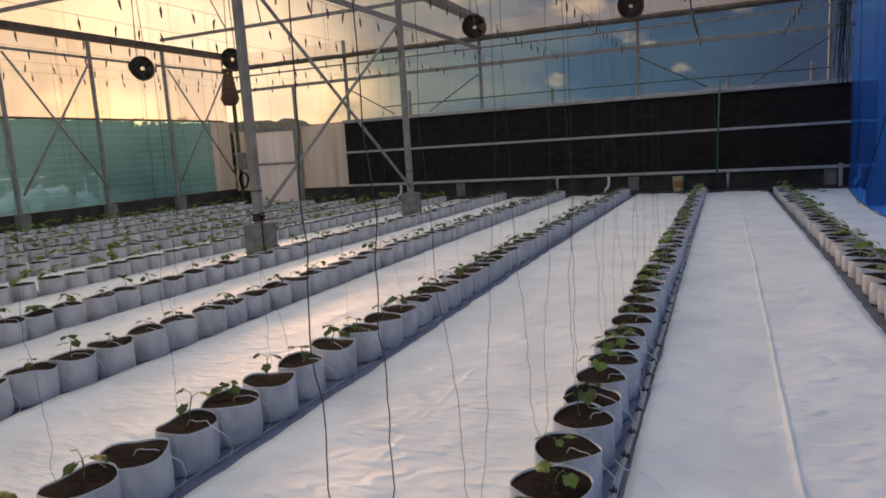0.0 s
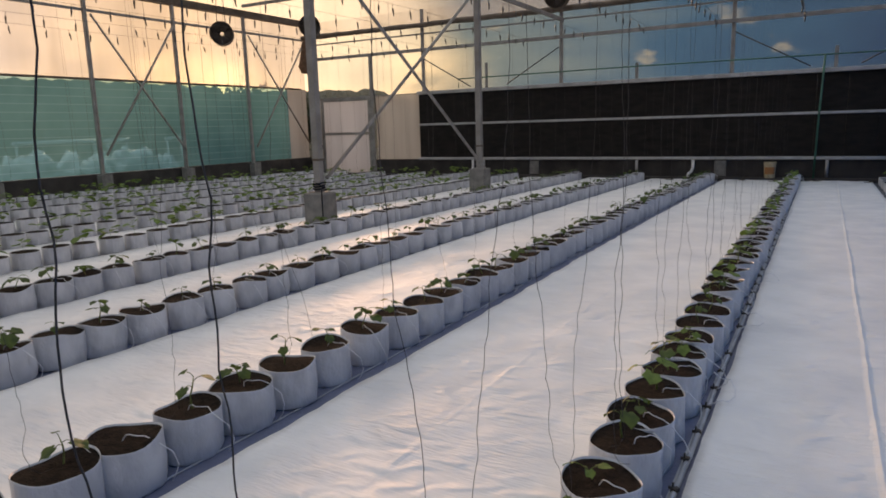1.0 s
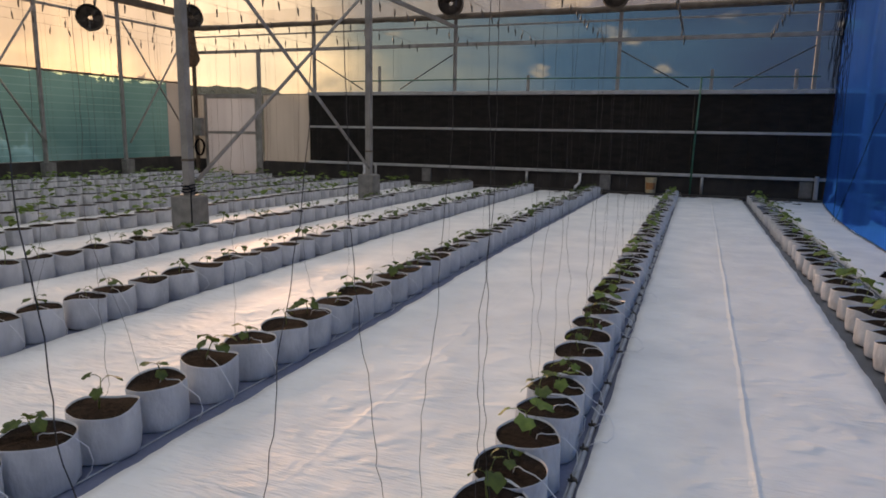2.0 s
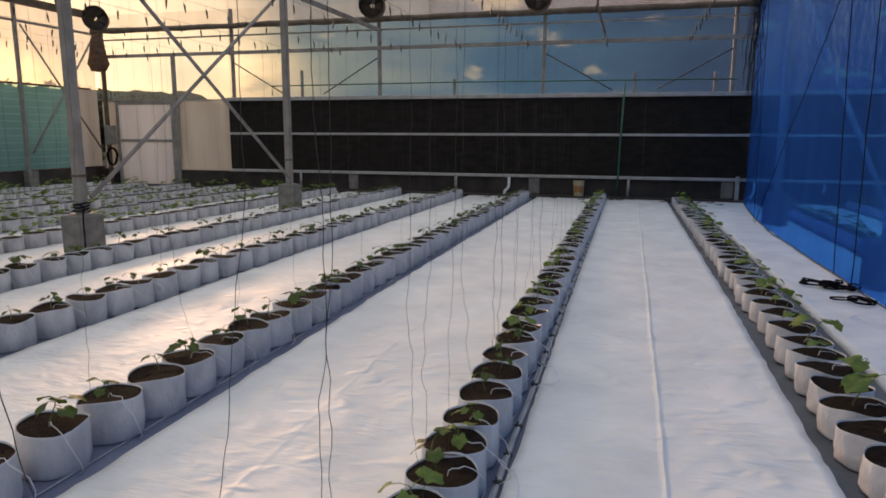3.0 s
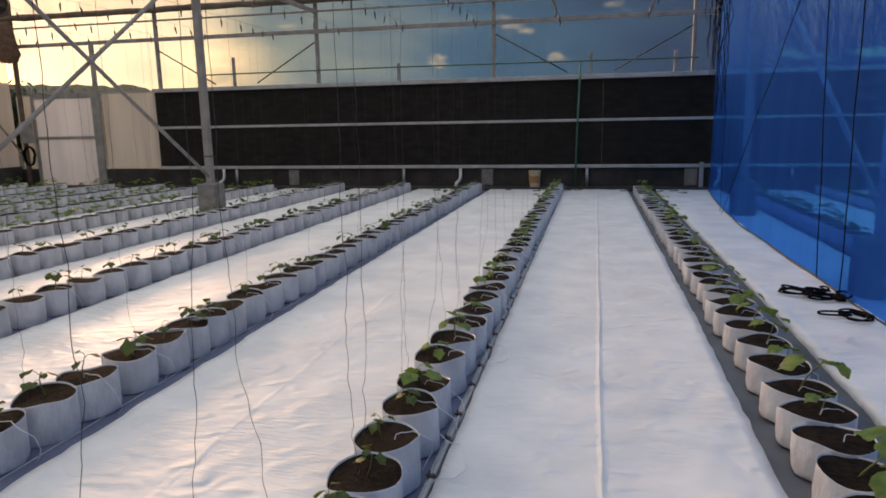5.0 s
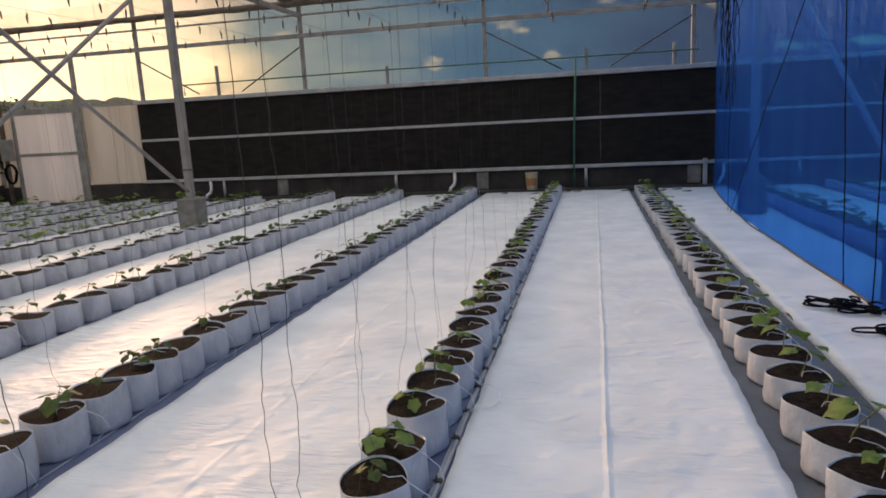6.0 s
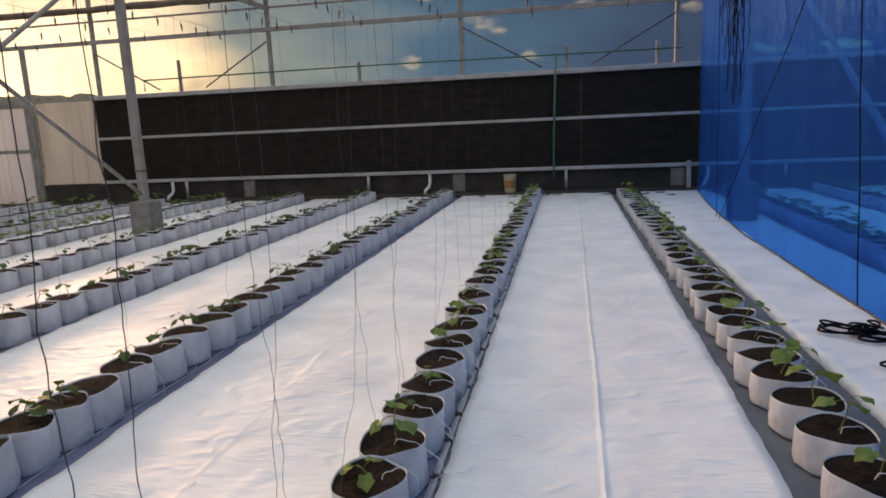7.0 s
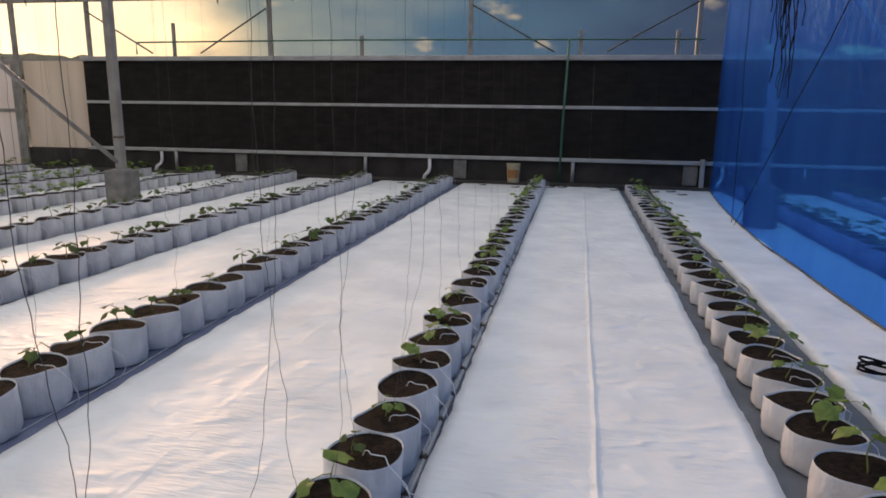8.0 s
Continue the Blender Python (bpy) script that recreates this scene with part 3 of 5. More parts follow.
# side wall posts, braces and net
WALL_POSTS = (3.65, 6.1, 8.5, 10.92, 13.30, 15.71)
for y in WALL_POSTS:
    bm = box(bmesh.new(), (LEFT + 0.0, y - 0.04, 0.3), (LEFT + 0.08, y + 0.04, EAVE - 0.08), 0.006)
    tagged(part("wall_post", bm, M_STEEL), "galvanised steel post of the film side wall", "post", "side wall posts")
    bm = box(bmesh.new(), (LEFT + 0.002, y - 0.14, FLOOR), (LEFT + 0.2, y + 0.14, 0.55), 0.01)
    tagged(part("pier", bm, M_CONCRETE), "low stained concrete pier at the side wall", "pier", "side wall piers")
for ya, yb in ((6.1, 8.5), (10.92, 13.30), (15.71, 18.2)):
    brace((LEFT + 0.10, ya + 0.1, 4.14), (LEFT + 0.10, yb - 0.0, 1.02), r=0.026)
    brace((LEFT + 0.14, ya + 0.1, 1.0), (LEFT + 0.14, yb - 0.1, 4.1), r=0.026)

verts, faces = [], []
NY, NZ = 120, 8
for j in range(NY + 1):
    y = BACK + (17.41 - BACK) * j / NY
    for i in range(NZ + 1):
        z = 0.58 + 2.12 * i / NZ
        verts.append((LEFT - 0.02 + 0.012 * wave(y * 1.3, z * 0.8, 4), y, z))
for j in range(NY):
    for i in range(NZ):
        p = j * (NZ + 1) + i
        faces.append((p, p + 1, p + NZ + 2, p + NZ + 1))
tagged(raw("shade_net", verts, faces, M_NET, smooth=True), "teal green shade net stretched along the side wall", "shade net", kind="structure")

# end wall frame
for x in (-10.05, -5.87, -1.75, 2.40, 6.5, 10.6):
    bm = box(bmesh.new(), (x - 0.04, FAR - 0.0, 0.5), (x + 0.04, FAR + 0.08, EAVE), 0.006)
    tagged(part("end_wall_post", bm, M_STEEL), "galvanised steel upright of the end wall", "post", "end wall uprights")
bm = box(bmesh.new(), (-14.2, FAR - 0.09, FLOOR), (-14.1, FAR - 0.005, EAVE), 0.006)
tagged(part("corner_post", bm, M_DARK_STEEL), "brown steel corner post of the greenhouse", "post")
bm = box(bmesh.new(), (-11.92, FAR - 0.06, FLOOR), (-11.80, FAR - 0.002, 3.6), 0.006)
tagged(part("door_post", bm, M_STEEL), "steel upright beside the door", "post")
long_beam("end_rail", (LEFT, FAR - 0.03, 3.62), (RIGHT, FAR - 0.03, 3.62), 0.05, 0.09, M_STEEL, "galvanised steel rail across the end wall", "rail")
long_beam("end_rail", (LEFT, FAR - 0.03, 4.06), (RIGHT, FAR - 0.03, 4.06), 0.04, 0.04, M_STEEL, "thin steel rail across the end wall", "rail")
long_beam("end_rail", (-14.1, FAR - 0.02, 2.40), (-10.2, FAR - 0.02, 2.40), 0.03, 0.04, M_STEEL, "thin steel rail across the end wall", "rail")
pts = [(LEFT + (RIGHT - LEFT) * i / 70, FAR - 0.1 + 0.012 * wave(i * 0.9, 0, 3), 4.30 + 0.02 * wave(i * 1.7, 2, 0)) for i in range(71)]
bm = tube(bmesh.new(), pts, 0.08, 10, taper=[0.075 + 0.022 * wave(i * 2.3, 5, 1) for i in range(71)])
tagged(part("rolled_curtain", bm, M_DARK_STEEL), "rolled-up brown curtain tied along the end wall", "rolled curtain")
for xa, xb in ((-10.01, -8.5), (-5.91, -7.4), (-1.71, -0.15), (2.36, 0.8)):
    brace((xa, FAR - 0.02, 3.38), (xb, FAR - 0.02, 2.52), r=0.016, label="thin dark steel brace above the cooling pads")

# door
door = tagged(part("door_1", box(bmesh.new(), (-13.83, FAR - 0.02, 0.06), (-11.95, FAR + 0.02, 2.36), 0.004), M_DOOR), "closed off-white sheet door in a steel frame", "door", kind="structure")
for a, b in (((-13.85, 0.0), (-13.75, 2.38)), ((-12.03, 0.0), (-11.93, 2.38)), ((-13.75, 2.29), (-12.03, 2.38)), ((-13.75, 1.26), (-12.03, 1.34)), ((-13.75, 0.0), (-12.03, 0.07))):
    part("door_frame", box(bmesh.new(), (a[0], FAR - 0.05, a[1]), (b[0], FAR - 0.022, b[1]), 0.004), M_STEEL, door)

# cooling pad wall
pad_wall = empty("cooling_pad_wall", pose(0, FAR, 0), "black evaporative cooling pads in pale metal rails", "cooling pad", kind="structure")
PX0, PX1 = -10.2, RIGHT - 0.1
for z0, z1 in ((0.56, 1.48), (1.54, 2.37)):
    x = PX0
    while x < PX1:
        x1 = min(x + 0.60, PX1)
        part("pad", box(bmesh.new(), (x + 0.001, -0.02, z0), (x1 - 0.001, 0.06, z1), 0.003), M_PAD, pad_wall)
        x = x1
for z0, z1, d in ((0.49, 0.56, 0.09), (1.48, 1.54, 0.05), (2.37, 2.46, 0.09)):
    part("rail", box(bmesh.new(), (PX0 - 0.03, -d, z0), (PX1, 0.05, z1), 0.008), M_RAIL, pad_wall, "pale metal rail")
for x in (-8.10, -3.85, 0.30, 4.4, 8.6):
    part("leg", tube(bmesh.new(), ((x, -0.05, FLOOR), (x, -0.05, 0.5)), 0.035, 10), M_RAIL, pad_wall)
for x in (-8.45, -2.51, 3.0):
    part("drain_elbow", tube(bmesh.new(), ((x, -0.05, 0.5), (x, -0.05, 0.30), (x - 0.02, -0.07, 0.22), (x - 0.08, -0.14, 0.16), (x - 0.10, -0.16, 0.06)), 0.035, 10), M_PVC, pad_wall, "white plastic drain elbow")
part("end_cap", box(bmesh.new(), (2.60, -0.16, 0.04), (2.68, -0.07, 0.60), 0.006), M_RAIL, pad_wall)
for x in (-6.6, -1.9, 2.45):
    bm = box(bmesh.new(), (x - 0.13, FAR - 0.05, FLOOR), (x + 0.13, FAR - 0.002, 0.47), 0.01)
    tagged(part("pier", bm, M_CONCRETE), "low stained concrete pier below the cooling pads", "pier")

# green pipes and stubs above the pads
bm = tube(bmesh.new(), ((0.05, FAR - 0.16, 0.0), (0.07, FAR - 0.15, 1.2), (0.12, FAR - 0.13, 2.74)), 0.021, 10)
tagged(part("green_pipe", bm, M_GREEN), "upright green water pipe before the cooling pads", "pipe")
bm = tube(bmesh.new(), ((-8.85, FAR - 0.06, 2.50), (-8.85, FAR - 0.06, 2.74), (-4.0, FAR - 0.06, 2.76), (2.5, FAR - 0.06, 2.73)), 0.016, 8)
tagged(part("green_pipe", bm, M_GREEN), "thin green water pipe above the cooling pads", "pipe")
for x, h in ((-8.02, 3.13), (-3.92, 2.85), (0.33, 2.92), (2.05, 2.9)):
    bm = box(bmesh.new(), (x - 0.035, FAR + 0.0, 2.46), (x + 0.035, FAR + 0.05, h), 0.005)
    tagged(part("stub_post", bm, M_STEEL), "short dull metal stub above the cooling pads", "stub post")

# blue curtain
def hem_x(y):
    return 2.37 + 0.45 * max(0.0, (y - 12.5) / 6.0) ** 1.5


long_beam("curtain_rail", (2.50, BACK + 0.2, 4.66), (2.50, FAR - 0.1, 4.66), 0.05, 0.05, M_STEEL, "steel rail carrying the blue curtain", "rail")
verts, faces = [], []
NY, NZ = 130, 30
for j in range(NY + 1):
    y = BACK + 0.2 + (FAR - 0.06 - BACK - 0.2) * j / NY
    for i in range(NZ + 1):
        z = SHEET + lay(y) + 0.004 + 4.5 * i / NZ
        hem = hem_x(y)
        x = hem + 0.03 * wave(y * 0.9, z * 0.35, 1) + 0.022 * wave(y * 2.5 + z, z * 0.9, 7)
        x += 0.03 * min(z, 1.0)
        verts.append((x, y, z))
for j in range(NY):
    for i in range(NZ):
        p = j * (NZ + 1) + i
        faces.append((p, p + 1, p + NZ + 2, p + NZ + 1))
curtain = tagged(raw("blue_curtain", verts, faces, M_BLUE, smooth=True), "blue translucent plastic curtain hanging to the floor", "curtain")
bm = tube(bmesh.new(), [(hem_x(y) - 0.012 + 0.015 * wave(y, 3, 3), y, SHEET + lay(y) + 0.012) for y in np.linspace(BACK + 0.3, FAR - 0.1, 90)], 0.010, 6)
part("hem", bm, M_OLD_STEEL, curtain, "thin grey hem pipe")


# ---- bags ----
def bag_mesh(seed, n=28, h=RIM - FLOOR):
    """A grow bag: white outside, black lining, wavy rim, creased foot."""
    rnd = random.Random(seed)
    ph = [rnd.uniform(0, 6.28) for _ in range(6)]
    sx, sy = rnd.uniform(0.95, 1.02), rnd.uniform(1.03, 1.11)
    rise = ((0.122, 0.0), (0.1295, 0.024), (0.132, 0.066), (0.133, 0.132), (0.1335, 0.208), (0.134, 0.292), (0.134, 0.40), (0.1335, 0.557), (0.1325, 0.745), (0.1315, 0.96), (0.1315, 1.0))
    prof = [(r, h * q) for r, q in rise]
    verts, faces, mats = [], [], []

    def ring(r, z, inner=False):
        b = len(verts)
        for k in range(n):
            a = 2 * math.pi * k / n
            f = z / h
            q = 1 + 0.030 * math.sin(2 * a + ph[0]) + 0.016 * math.sin(3 * a + ph[1]) * f
            q += (1 - f) * 0.030 * math.sin(7 * a + ph[2] + 3 * f) * (z > 0.001) + 0.012 * math.sin(11 * a + ph[3] + 14 * f) * (1 - f * 0.9)
            q += (0.022 - 0.018 * f) * wave(math.cos(a) * 2 + seed, math.sin(a) * 2, z * 14) + (0.010 - 0.008 * f) * wave(math.cos(a) * 6 + seed, math.sin(a) * 6, z * 40)
            q += 0.048 * abs(math.cos(a + ph[4] / 2)) ** 9 * f + 0.016 * (1 - f) ** 2 * (z > 0.001) * wave(math.cos(a) * 3 + seed, math.sin(a) * 3, z * 75)
            zz = z + (f > 0.9) * (0.009 * math.sin(2 * a + ph[4]) + 0.004 * math.sin(3 * a + ph[2]) + 0.002 * math.sin(5 * a + ph[5]))
            verts.append((sx * r * q * math.cos(a), sy * r * q * math.sin(a), zz))
        return b

    rings = [ring(r, z) for r, z in prof]
    rings += [ring(0.1305, h + 0.0003, True), ring(0.1275, h - 0.020, True)]
    for i, (a, b) in enumerate(zip(rings, rings[1:])):
        for k in range(n):
            faces.append((a + k, a + (k + 1) % n, b + (k + 1) % n, b + k))
            mats.append(1 if i > len(prof) else 0)
    faces.append(tuple(range(n - 1, -1, -1)))
    mats.append(0)
    return verts, faces, mats


def soil_mesh(seed, n=28, h=RIM - FLOOR):
    """Peat filled to just under the bag's wavy rim."""
    rim = random.Random(seed)
    ph = [rim.uniform(0, 6.28) for _ in range(6)]
    sx, sy = rim.uniform(0.95, 1.02), rim.uniform(1.03, 1.11)
    rnd = random.Random(seed + 50)
    verts, faces = [(0, 0, h - 0.008)], []
    for i, r in enumerate((0.038, 0.075, 0.108, 0.1280)):
        for k in range(n):
            a = 2 * math.pi * k / n
            q = 1 + 0.030 * math.sin(2 * a + ph[0]) + 0.016 * math.sin(3 * a + ph[1])
            q += 0.048 * abs(math.cos(a + ph[4] / 2)) ** 9
            lift = (r / 0.1285) ** 2 * (0.009 * math.sin(2 * a + ph[4]) + 0.004 * math.sin(3 * a + ph[2]) + 0.002 * math.sin(5 * a + ph[5]))
            verts.append((sx * r * q * math.cos(a), sy * r * q * math.sin(a), h - 0.007 - 0.001 * (i == 3) + lift + rnd.uniform(-0.002, 0.003) * (i < 3) + 0.004 * wave(r * 20 * math.cos(a), r * 20 * math.sin(a), seed) * (i < 3)))
    for k in range(n):
        faces.append((0, 1 + k, 1 + (k + 1) % n))
        for i in range(3):
            b = 1 + i * n
            faces.append((b + k, b + n + k, b + n + (k + 1) % n, b + (k + 1) % n))
    return verts, faces


BAG_LABEL = "white plastic grow bag filled with dark coco peat"
bag_kinds, low_kinds = [], []
LOW = 0.158      # height of the squashed bags beside the curtain
for s in range(13):
    h = RIM - FLOOR if s < 8 else LOW
    v, f, m = bag_mesh(s, h=h)
    b = raw("grow_bag", v, f, (M_BAG, M_BAG_IN), mats=m, smooth=True)
    tagged(b, BAG_LABEL if s < 8 else "squat creased white plastic grow bag filled with dark coco peat", "grow bag", "rows of grow bags")
    v, f = soil_mesh(s, h=h)
    raw("soil", v, f, M_SOIL, b, smooth=True)
    (bag_kinds if s < 8 else low_kinds).append(b)


# ---- seedlings ----
def leaf_mesh(bm, base, out, up, size, curl, seed):
    """One lobed leaf with a folded midrib, from its stalk's end outward."""
    out = out.normalized()
    side = out.cross(up).normalized()
    nrm = side.cross(out)
    rnd = random.Random(seed)
    rim, mid = [], []
    n = 18
    for k in range(n):
        a = 2 * math.pi * k / n
        r = 0.5 * size * (1 + 0.13 * math.cos(5 * a) + 0.05 * math.cos(10 * a + 1) - 0.30 * math.exp(-((a - math.pi) / 0.35) ** 2))
        x, y = r * math.cos(a) + 0.42 * size, r * math.sin(a) * 0.95
        fold = 0.12 * abs(y) - curl * ((x / size) ** 2 + 0.6 * (y / size) ** 2) * size + 0.05 * size * math.sin(3 * a + seed)
        rim.append(bm.verts.new(base + out * x + side * y + nrm * fold))
        x2, y2 = 0.5 * (x - 0.42 * size) + 0.42 * size, 0.5 * y
        mid.append(bm.verts.new(base + out * x2 + side * y2 + nrm * (0.15 * abs(y2) - curl * (x2 / size) ** 2 * size + 0.02 * size)))
    c = bm.verts.new(base + out * 0.42 * size - nrm * curl * 0.18 * size)
    for k in range(n):
        q = (k + 1) % n
        bm.faces.new((mid[k], rim[k], rim[q], mid[q])).smooth = True
        bm.faces.new((c, mid[k], mid[q])).smooth = True
    bm.normal_update()


def seedling(seed, tall, leaf, count, lean=(0.0, 0.0), bright=False, label="", name="cucumber_seedling"):
    rnd = random.Random(seed)
    t = empty(name, pose(0, 0, 0), label, "seedling", "seedlings in the bags")
    top = Vector((lean[0] + rnd.uniform(-0.02, 0.02), lean[1] + rnd.uniform(-0.02, 0.02), tall))
    pts = [top * f + Vector((0.010 * math.sin(4 * f + seed), 0.010 * math.sin(5 * f + 2 * seed), -0.03 * (1 - f) ** 3)) for f in (0, 0.25, 0.5, 0.75, 1)]
    part("stem", tube(bmesh.new(), pts, 0.003, 6, taper=[0.0042, 0.0036, 0.003, 0.0026, 0.0018]), M_STEM, t, smooth=True)
    a0 = rnd.uniform(0, 6.28)
    for k in range(count):
        f = 0.72 + 0.28 * k / max(1, count - 1)
        a = a0 + 2.4 * k
        i = min(3, int(f * 4))
        at = pts[i].lerp(pts[i + 1], f * 4 - i)
        d = Vector((math.cos(a), math.sin(a), rnd.uniform(0.05, 0.55)))
        stalk = leaf * rnd.uniform(0.35, 0.65)
        end = at + d * stalk
        bm = tube(bmesh.new(), (at, at + d * stalk * 0.5 + Vector((0, 0, 0.006)), end), 0.0014, 5)
        size = leaf * rnd.uniform(0.8, 1.15) * (0.6 if k == count - 1 and count > 2 else 1)
        flat = Vector((d.x, d.y, rnd.uniform(-0.55, 0.1)))
        leaf_mesh(bm, end, flat, Vector((rnd.uniform(-0.3, 0.3), rnd.uniform(-0.3, 0.3), 1)), size, rnd.uniform(0.15, 0.45), seed * 10 + k)
        part("leaf", bm, M_LEAF_B if bright else M_LEAF, t)
    return t


SMALL = "small thin seedling with a few drooping green leaves"
GREEN = "young bright green seedling with rounded lobed leaves"
kinds_small = [seedling(s, 0.085 + 0.012 * (s % 5), 0.060 + 0.006 * (s % 3), 3 + s % 3, label=SMALL) for s in range(8)]
kinds_mid = [seedling(20 + s, 0.070 + 0.018 * (s % 3), 0.074 + 0.009 * (s % 3), 3 + s % 2, (0.0, 0.02), True, GREEN) for s in range(6)]
kinds_big = [seedling(40 + s, 0.12 + 0.015 * (s % 3), 0.090 + 0.006 * (s % 3), 2 + s % 2, (0.065 + 0.012 * (s % 3), 0.01), True, "leaning bright green seedling with broad lobed leaves") for s in range(6)]


BAG_Y = (      # where the bags stand nearest the walk
    (4.91, 5.20, 5.48, 5.76, 6.03, 6.29, 6.55, 6.89, 7.23, 7.54, 7.85, 8.11, 8.40, 8.70, 8.96, 9.30),
    (2.86, 3.14, 3.45, 3.70, 3.97, 4.25, 4.50, 4.76, 5.06, 5.35, 5.63, 5.96, 6.22, 6.60, 6.89, 7.21, 7.48, 7.82, 8.10, 8.44, 8.78, 9.20, 9.65, 10.0),
    (2.38, 2.64, 2.94, 3.24, 3.54, 3.86, 4.20, 4.53, 4.84, 5.12, 5.44, 5.75, 6.01, 6.34, 6.63, 6.88, 7.10, 7.33, 7.63, 7.92, 8.21, 8.52, 8.79, 9.07, 9.33, 9.65),
    (3.34, 3.61, 3.91, 4.24, 4.53, 4.85, 5.12, 5.44, 5.76, 6.08, 6.37, 6.62),
    (4.20, 4.47, 4.76, 5.12, 5.40, 5.71, 5.98))


def bag_line(k):
    """The bags' places along a row: the near ones, and on at the usual spacing to both ends."""
    r = random.Random(100 + k)
    out = list(BAG_Y[k])
    while out[0] > 0.9:
        out.insert(0, out[0] - 0.31 + r.uniform(-0.012, 0.012))
    while out[-1] < SHEET_END - 0.62:
        out.append(out[-1] + 0.31 + r.uniform(-0.012, 0.012))
    return out


spare_s = kinds_small + kinds_mid + kinds_big
used = set()


def place(ob, m):
    """The first use moves the original, later uses copy it."""
    if ob in used:
        k = ob.scale                     # the copy keeps the original's own scale, which is taken out here
        return copy_thing(ob, m @ Matrix.Diagonal((1 / k.x, 1 / k.y, 1 / k.z, 1)))
    used.add(ob)
    ob.matrix_basis = m
    return ob


rnd = random.Random(7)
for k in range(5):
    for y in bag_line(k):
        x = row_x(k, y) + rnd.uniform(-0.012, 0.012) 
        turn = rnd.choice((0, 180)) + rnd.uniform(-24, 24)
        high = RIM - FLOOR if k else LOW
        place(rnd.choice(bag_kinds if k else low_kinds), pose(x, y, FLOOR + lay(y) + 0.006, rnd.uniform(-2.2, 2.2), rnd.uniform(-2.2, 2.2), turn) @ Matrix.Diagonal((1.0 if k else 1.12, 1, 1, 1)))
        if rnd.random() < 0.08:
            continue
        src = kinds_big if k == 0 else kinds_mid if k == 1 and rnd.random() < 0.75 else kinds_small
        spin = rnd.uniform(-35, 35) if k == 0 else rnd.uniform(0, 360)
        s = rnd.uniform(0.75, 1.2) * (1.0 if k else rnd.choice((0.85, 0.95, 1.05)))
        place(rnd.choice(src), pose(x + rnd.uniform(-0.02, 0.02), y + rnd.uniform(-0.02, 0.02), FLOOR + lay(y) + high - 0.008, 0, 0, spin) @ Matrix.Scale(s, 4))
for ob in bag_kinds + low_kinds + spare_s:
    if ob not in used:
        ob.matrix_basis = pose(row_x(4, 0.2), 0.2, FLOOR)

# the other rows, past counting
verts, faces, mats = [], [], []
pv, pf = [], []
base_v = [np.array([(r * math.cos(2 * math.pi * i / 12), r * math.sin(2 * math.pi * i / 12), z) for i in range(12)]) for r, z in ((0.128, 0.0), (0.137, 0.045), (0.131, RIM - FLOOR), (0.128, RIM - FLOOR), (0.126, RIM - FLOOR - 0.008))]
rnd = random.Random(11)
for x0 in ROWS_FAR:
    y = 0.6
    while y < SHEET_END - 0.4:
        b = len(verts)
        x, sc, ph = x0 + rnd.uniform(-0.02, 0.02), rnd.uniform(0.94, 1.04), rnd.uniform(0, 6.28)
        for i, ringv in enumerate(base_v):
            for px, py, pz in ringv:
                w = 1 + 0.03 * math.sin(2 * math.atan2(py, px) + ph)
                verts.append((x + px * sc * w, y + py * sc * w, FLOOR + lay(y) + pz * (1.0 if i < 2 else sc)))
        for i in range(4):
            for q in range(12):
                faces.append((b + 12 * i + q, b + 12 * i + (q + 1) % 12, b + 12 * i + 12 + (q + 1) % 12, b + 12 * i + 12 + q))
                mats.append(0 if i < 2 else 1)
        faces.append(tuple(b + 48 + q for q in range(12)))
        mats.append(2)
        if rnd.random() < 0.85:
            tall, big = rnd.uniform(0.08, 0.18), rnd.uniform(0.055, 0.095)
            top = Vector((x + rnd.uniform(-0.03, 0.03), y + rnd.uniform(-0.03, 0.03), RIM + lay(y) + tall))
            p = len(pv)
            pv += [(x - 0.003, y, RIM + lay(y) - 0.03), (x + 0.003, y, RIM + lay(y) - 0.03), (top.x + 0.002, top.y, top.z), (top.x - 0.002, top.y, top.z)]
            pf.append((p, p + 1, p + 2, p + 3))
            for q in range(rnd.randint(4, 6)):
                a = rnd.uniform(0, 6.28)
                d, sd = Vector((math.cos(a), math.sin(a), rnd.uniform(-0.4, 0.4))), Vector((-math.sin(a), math.cos(a), rnd.uniform(-0.3, 0.3)))
                o = top - Vector((0, 0, rnd.uniform(0, 0.6 * tall)))
                p = len(pv)
                for u, w, dz in ((0.2, 0, 0), (0.7, 0.55, 0.12), (1.3, 0.6, 0.0), (1.75, 0, -0.25), (1.3, -0.6, 0.0), (0.7, -0.55, 0.12)):
                    pv.append(tuple(o + big * (u * d + w * sd) + Vector((0, 0, big * dz))))
                pf += [(p, p + 1, p + 2, p + 3), (p, p + 3, p + 4, p + 5)]
        y += 0.31 + rnd.uniform(-0.012, 0.012)
tagged(raw("grow_bag_rows", verts, faces, (M_BAG, M_BAG_IN, M_SOIL), mats=mats, smooth=False), "long rows of white grow bags with dark peat", "grow bags", kind="stuff")
tagged(raw("seedling_rows", pv, pf, M_LEAF_B), "rows of small green seedlings in the bags", "seedlings", kind="stuff")


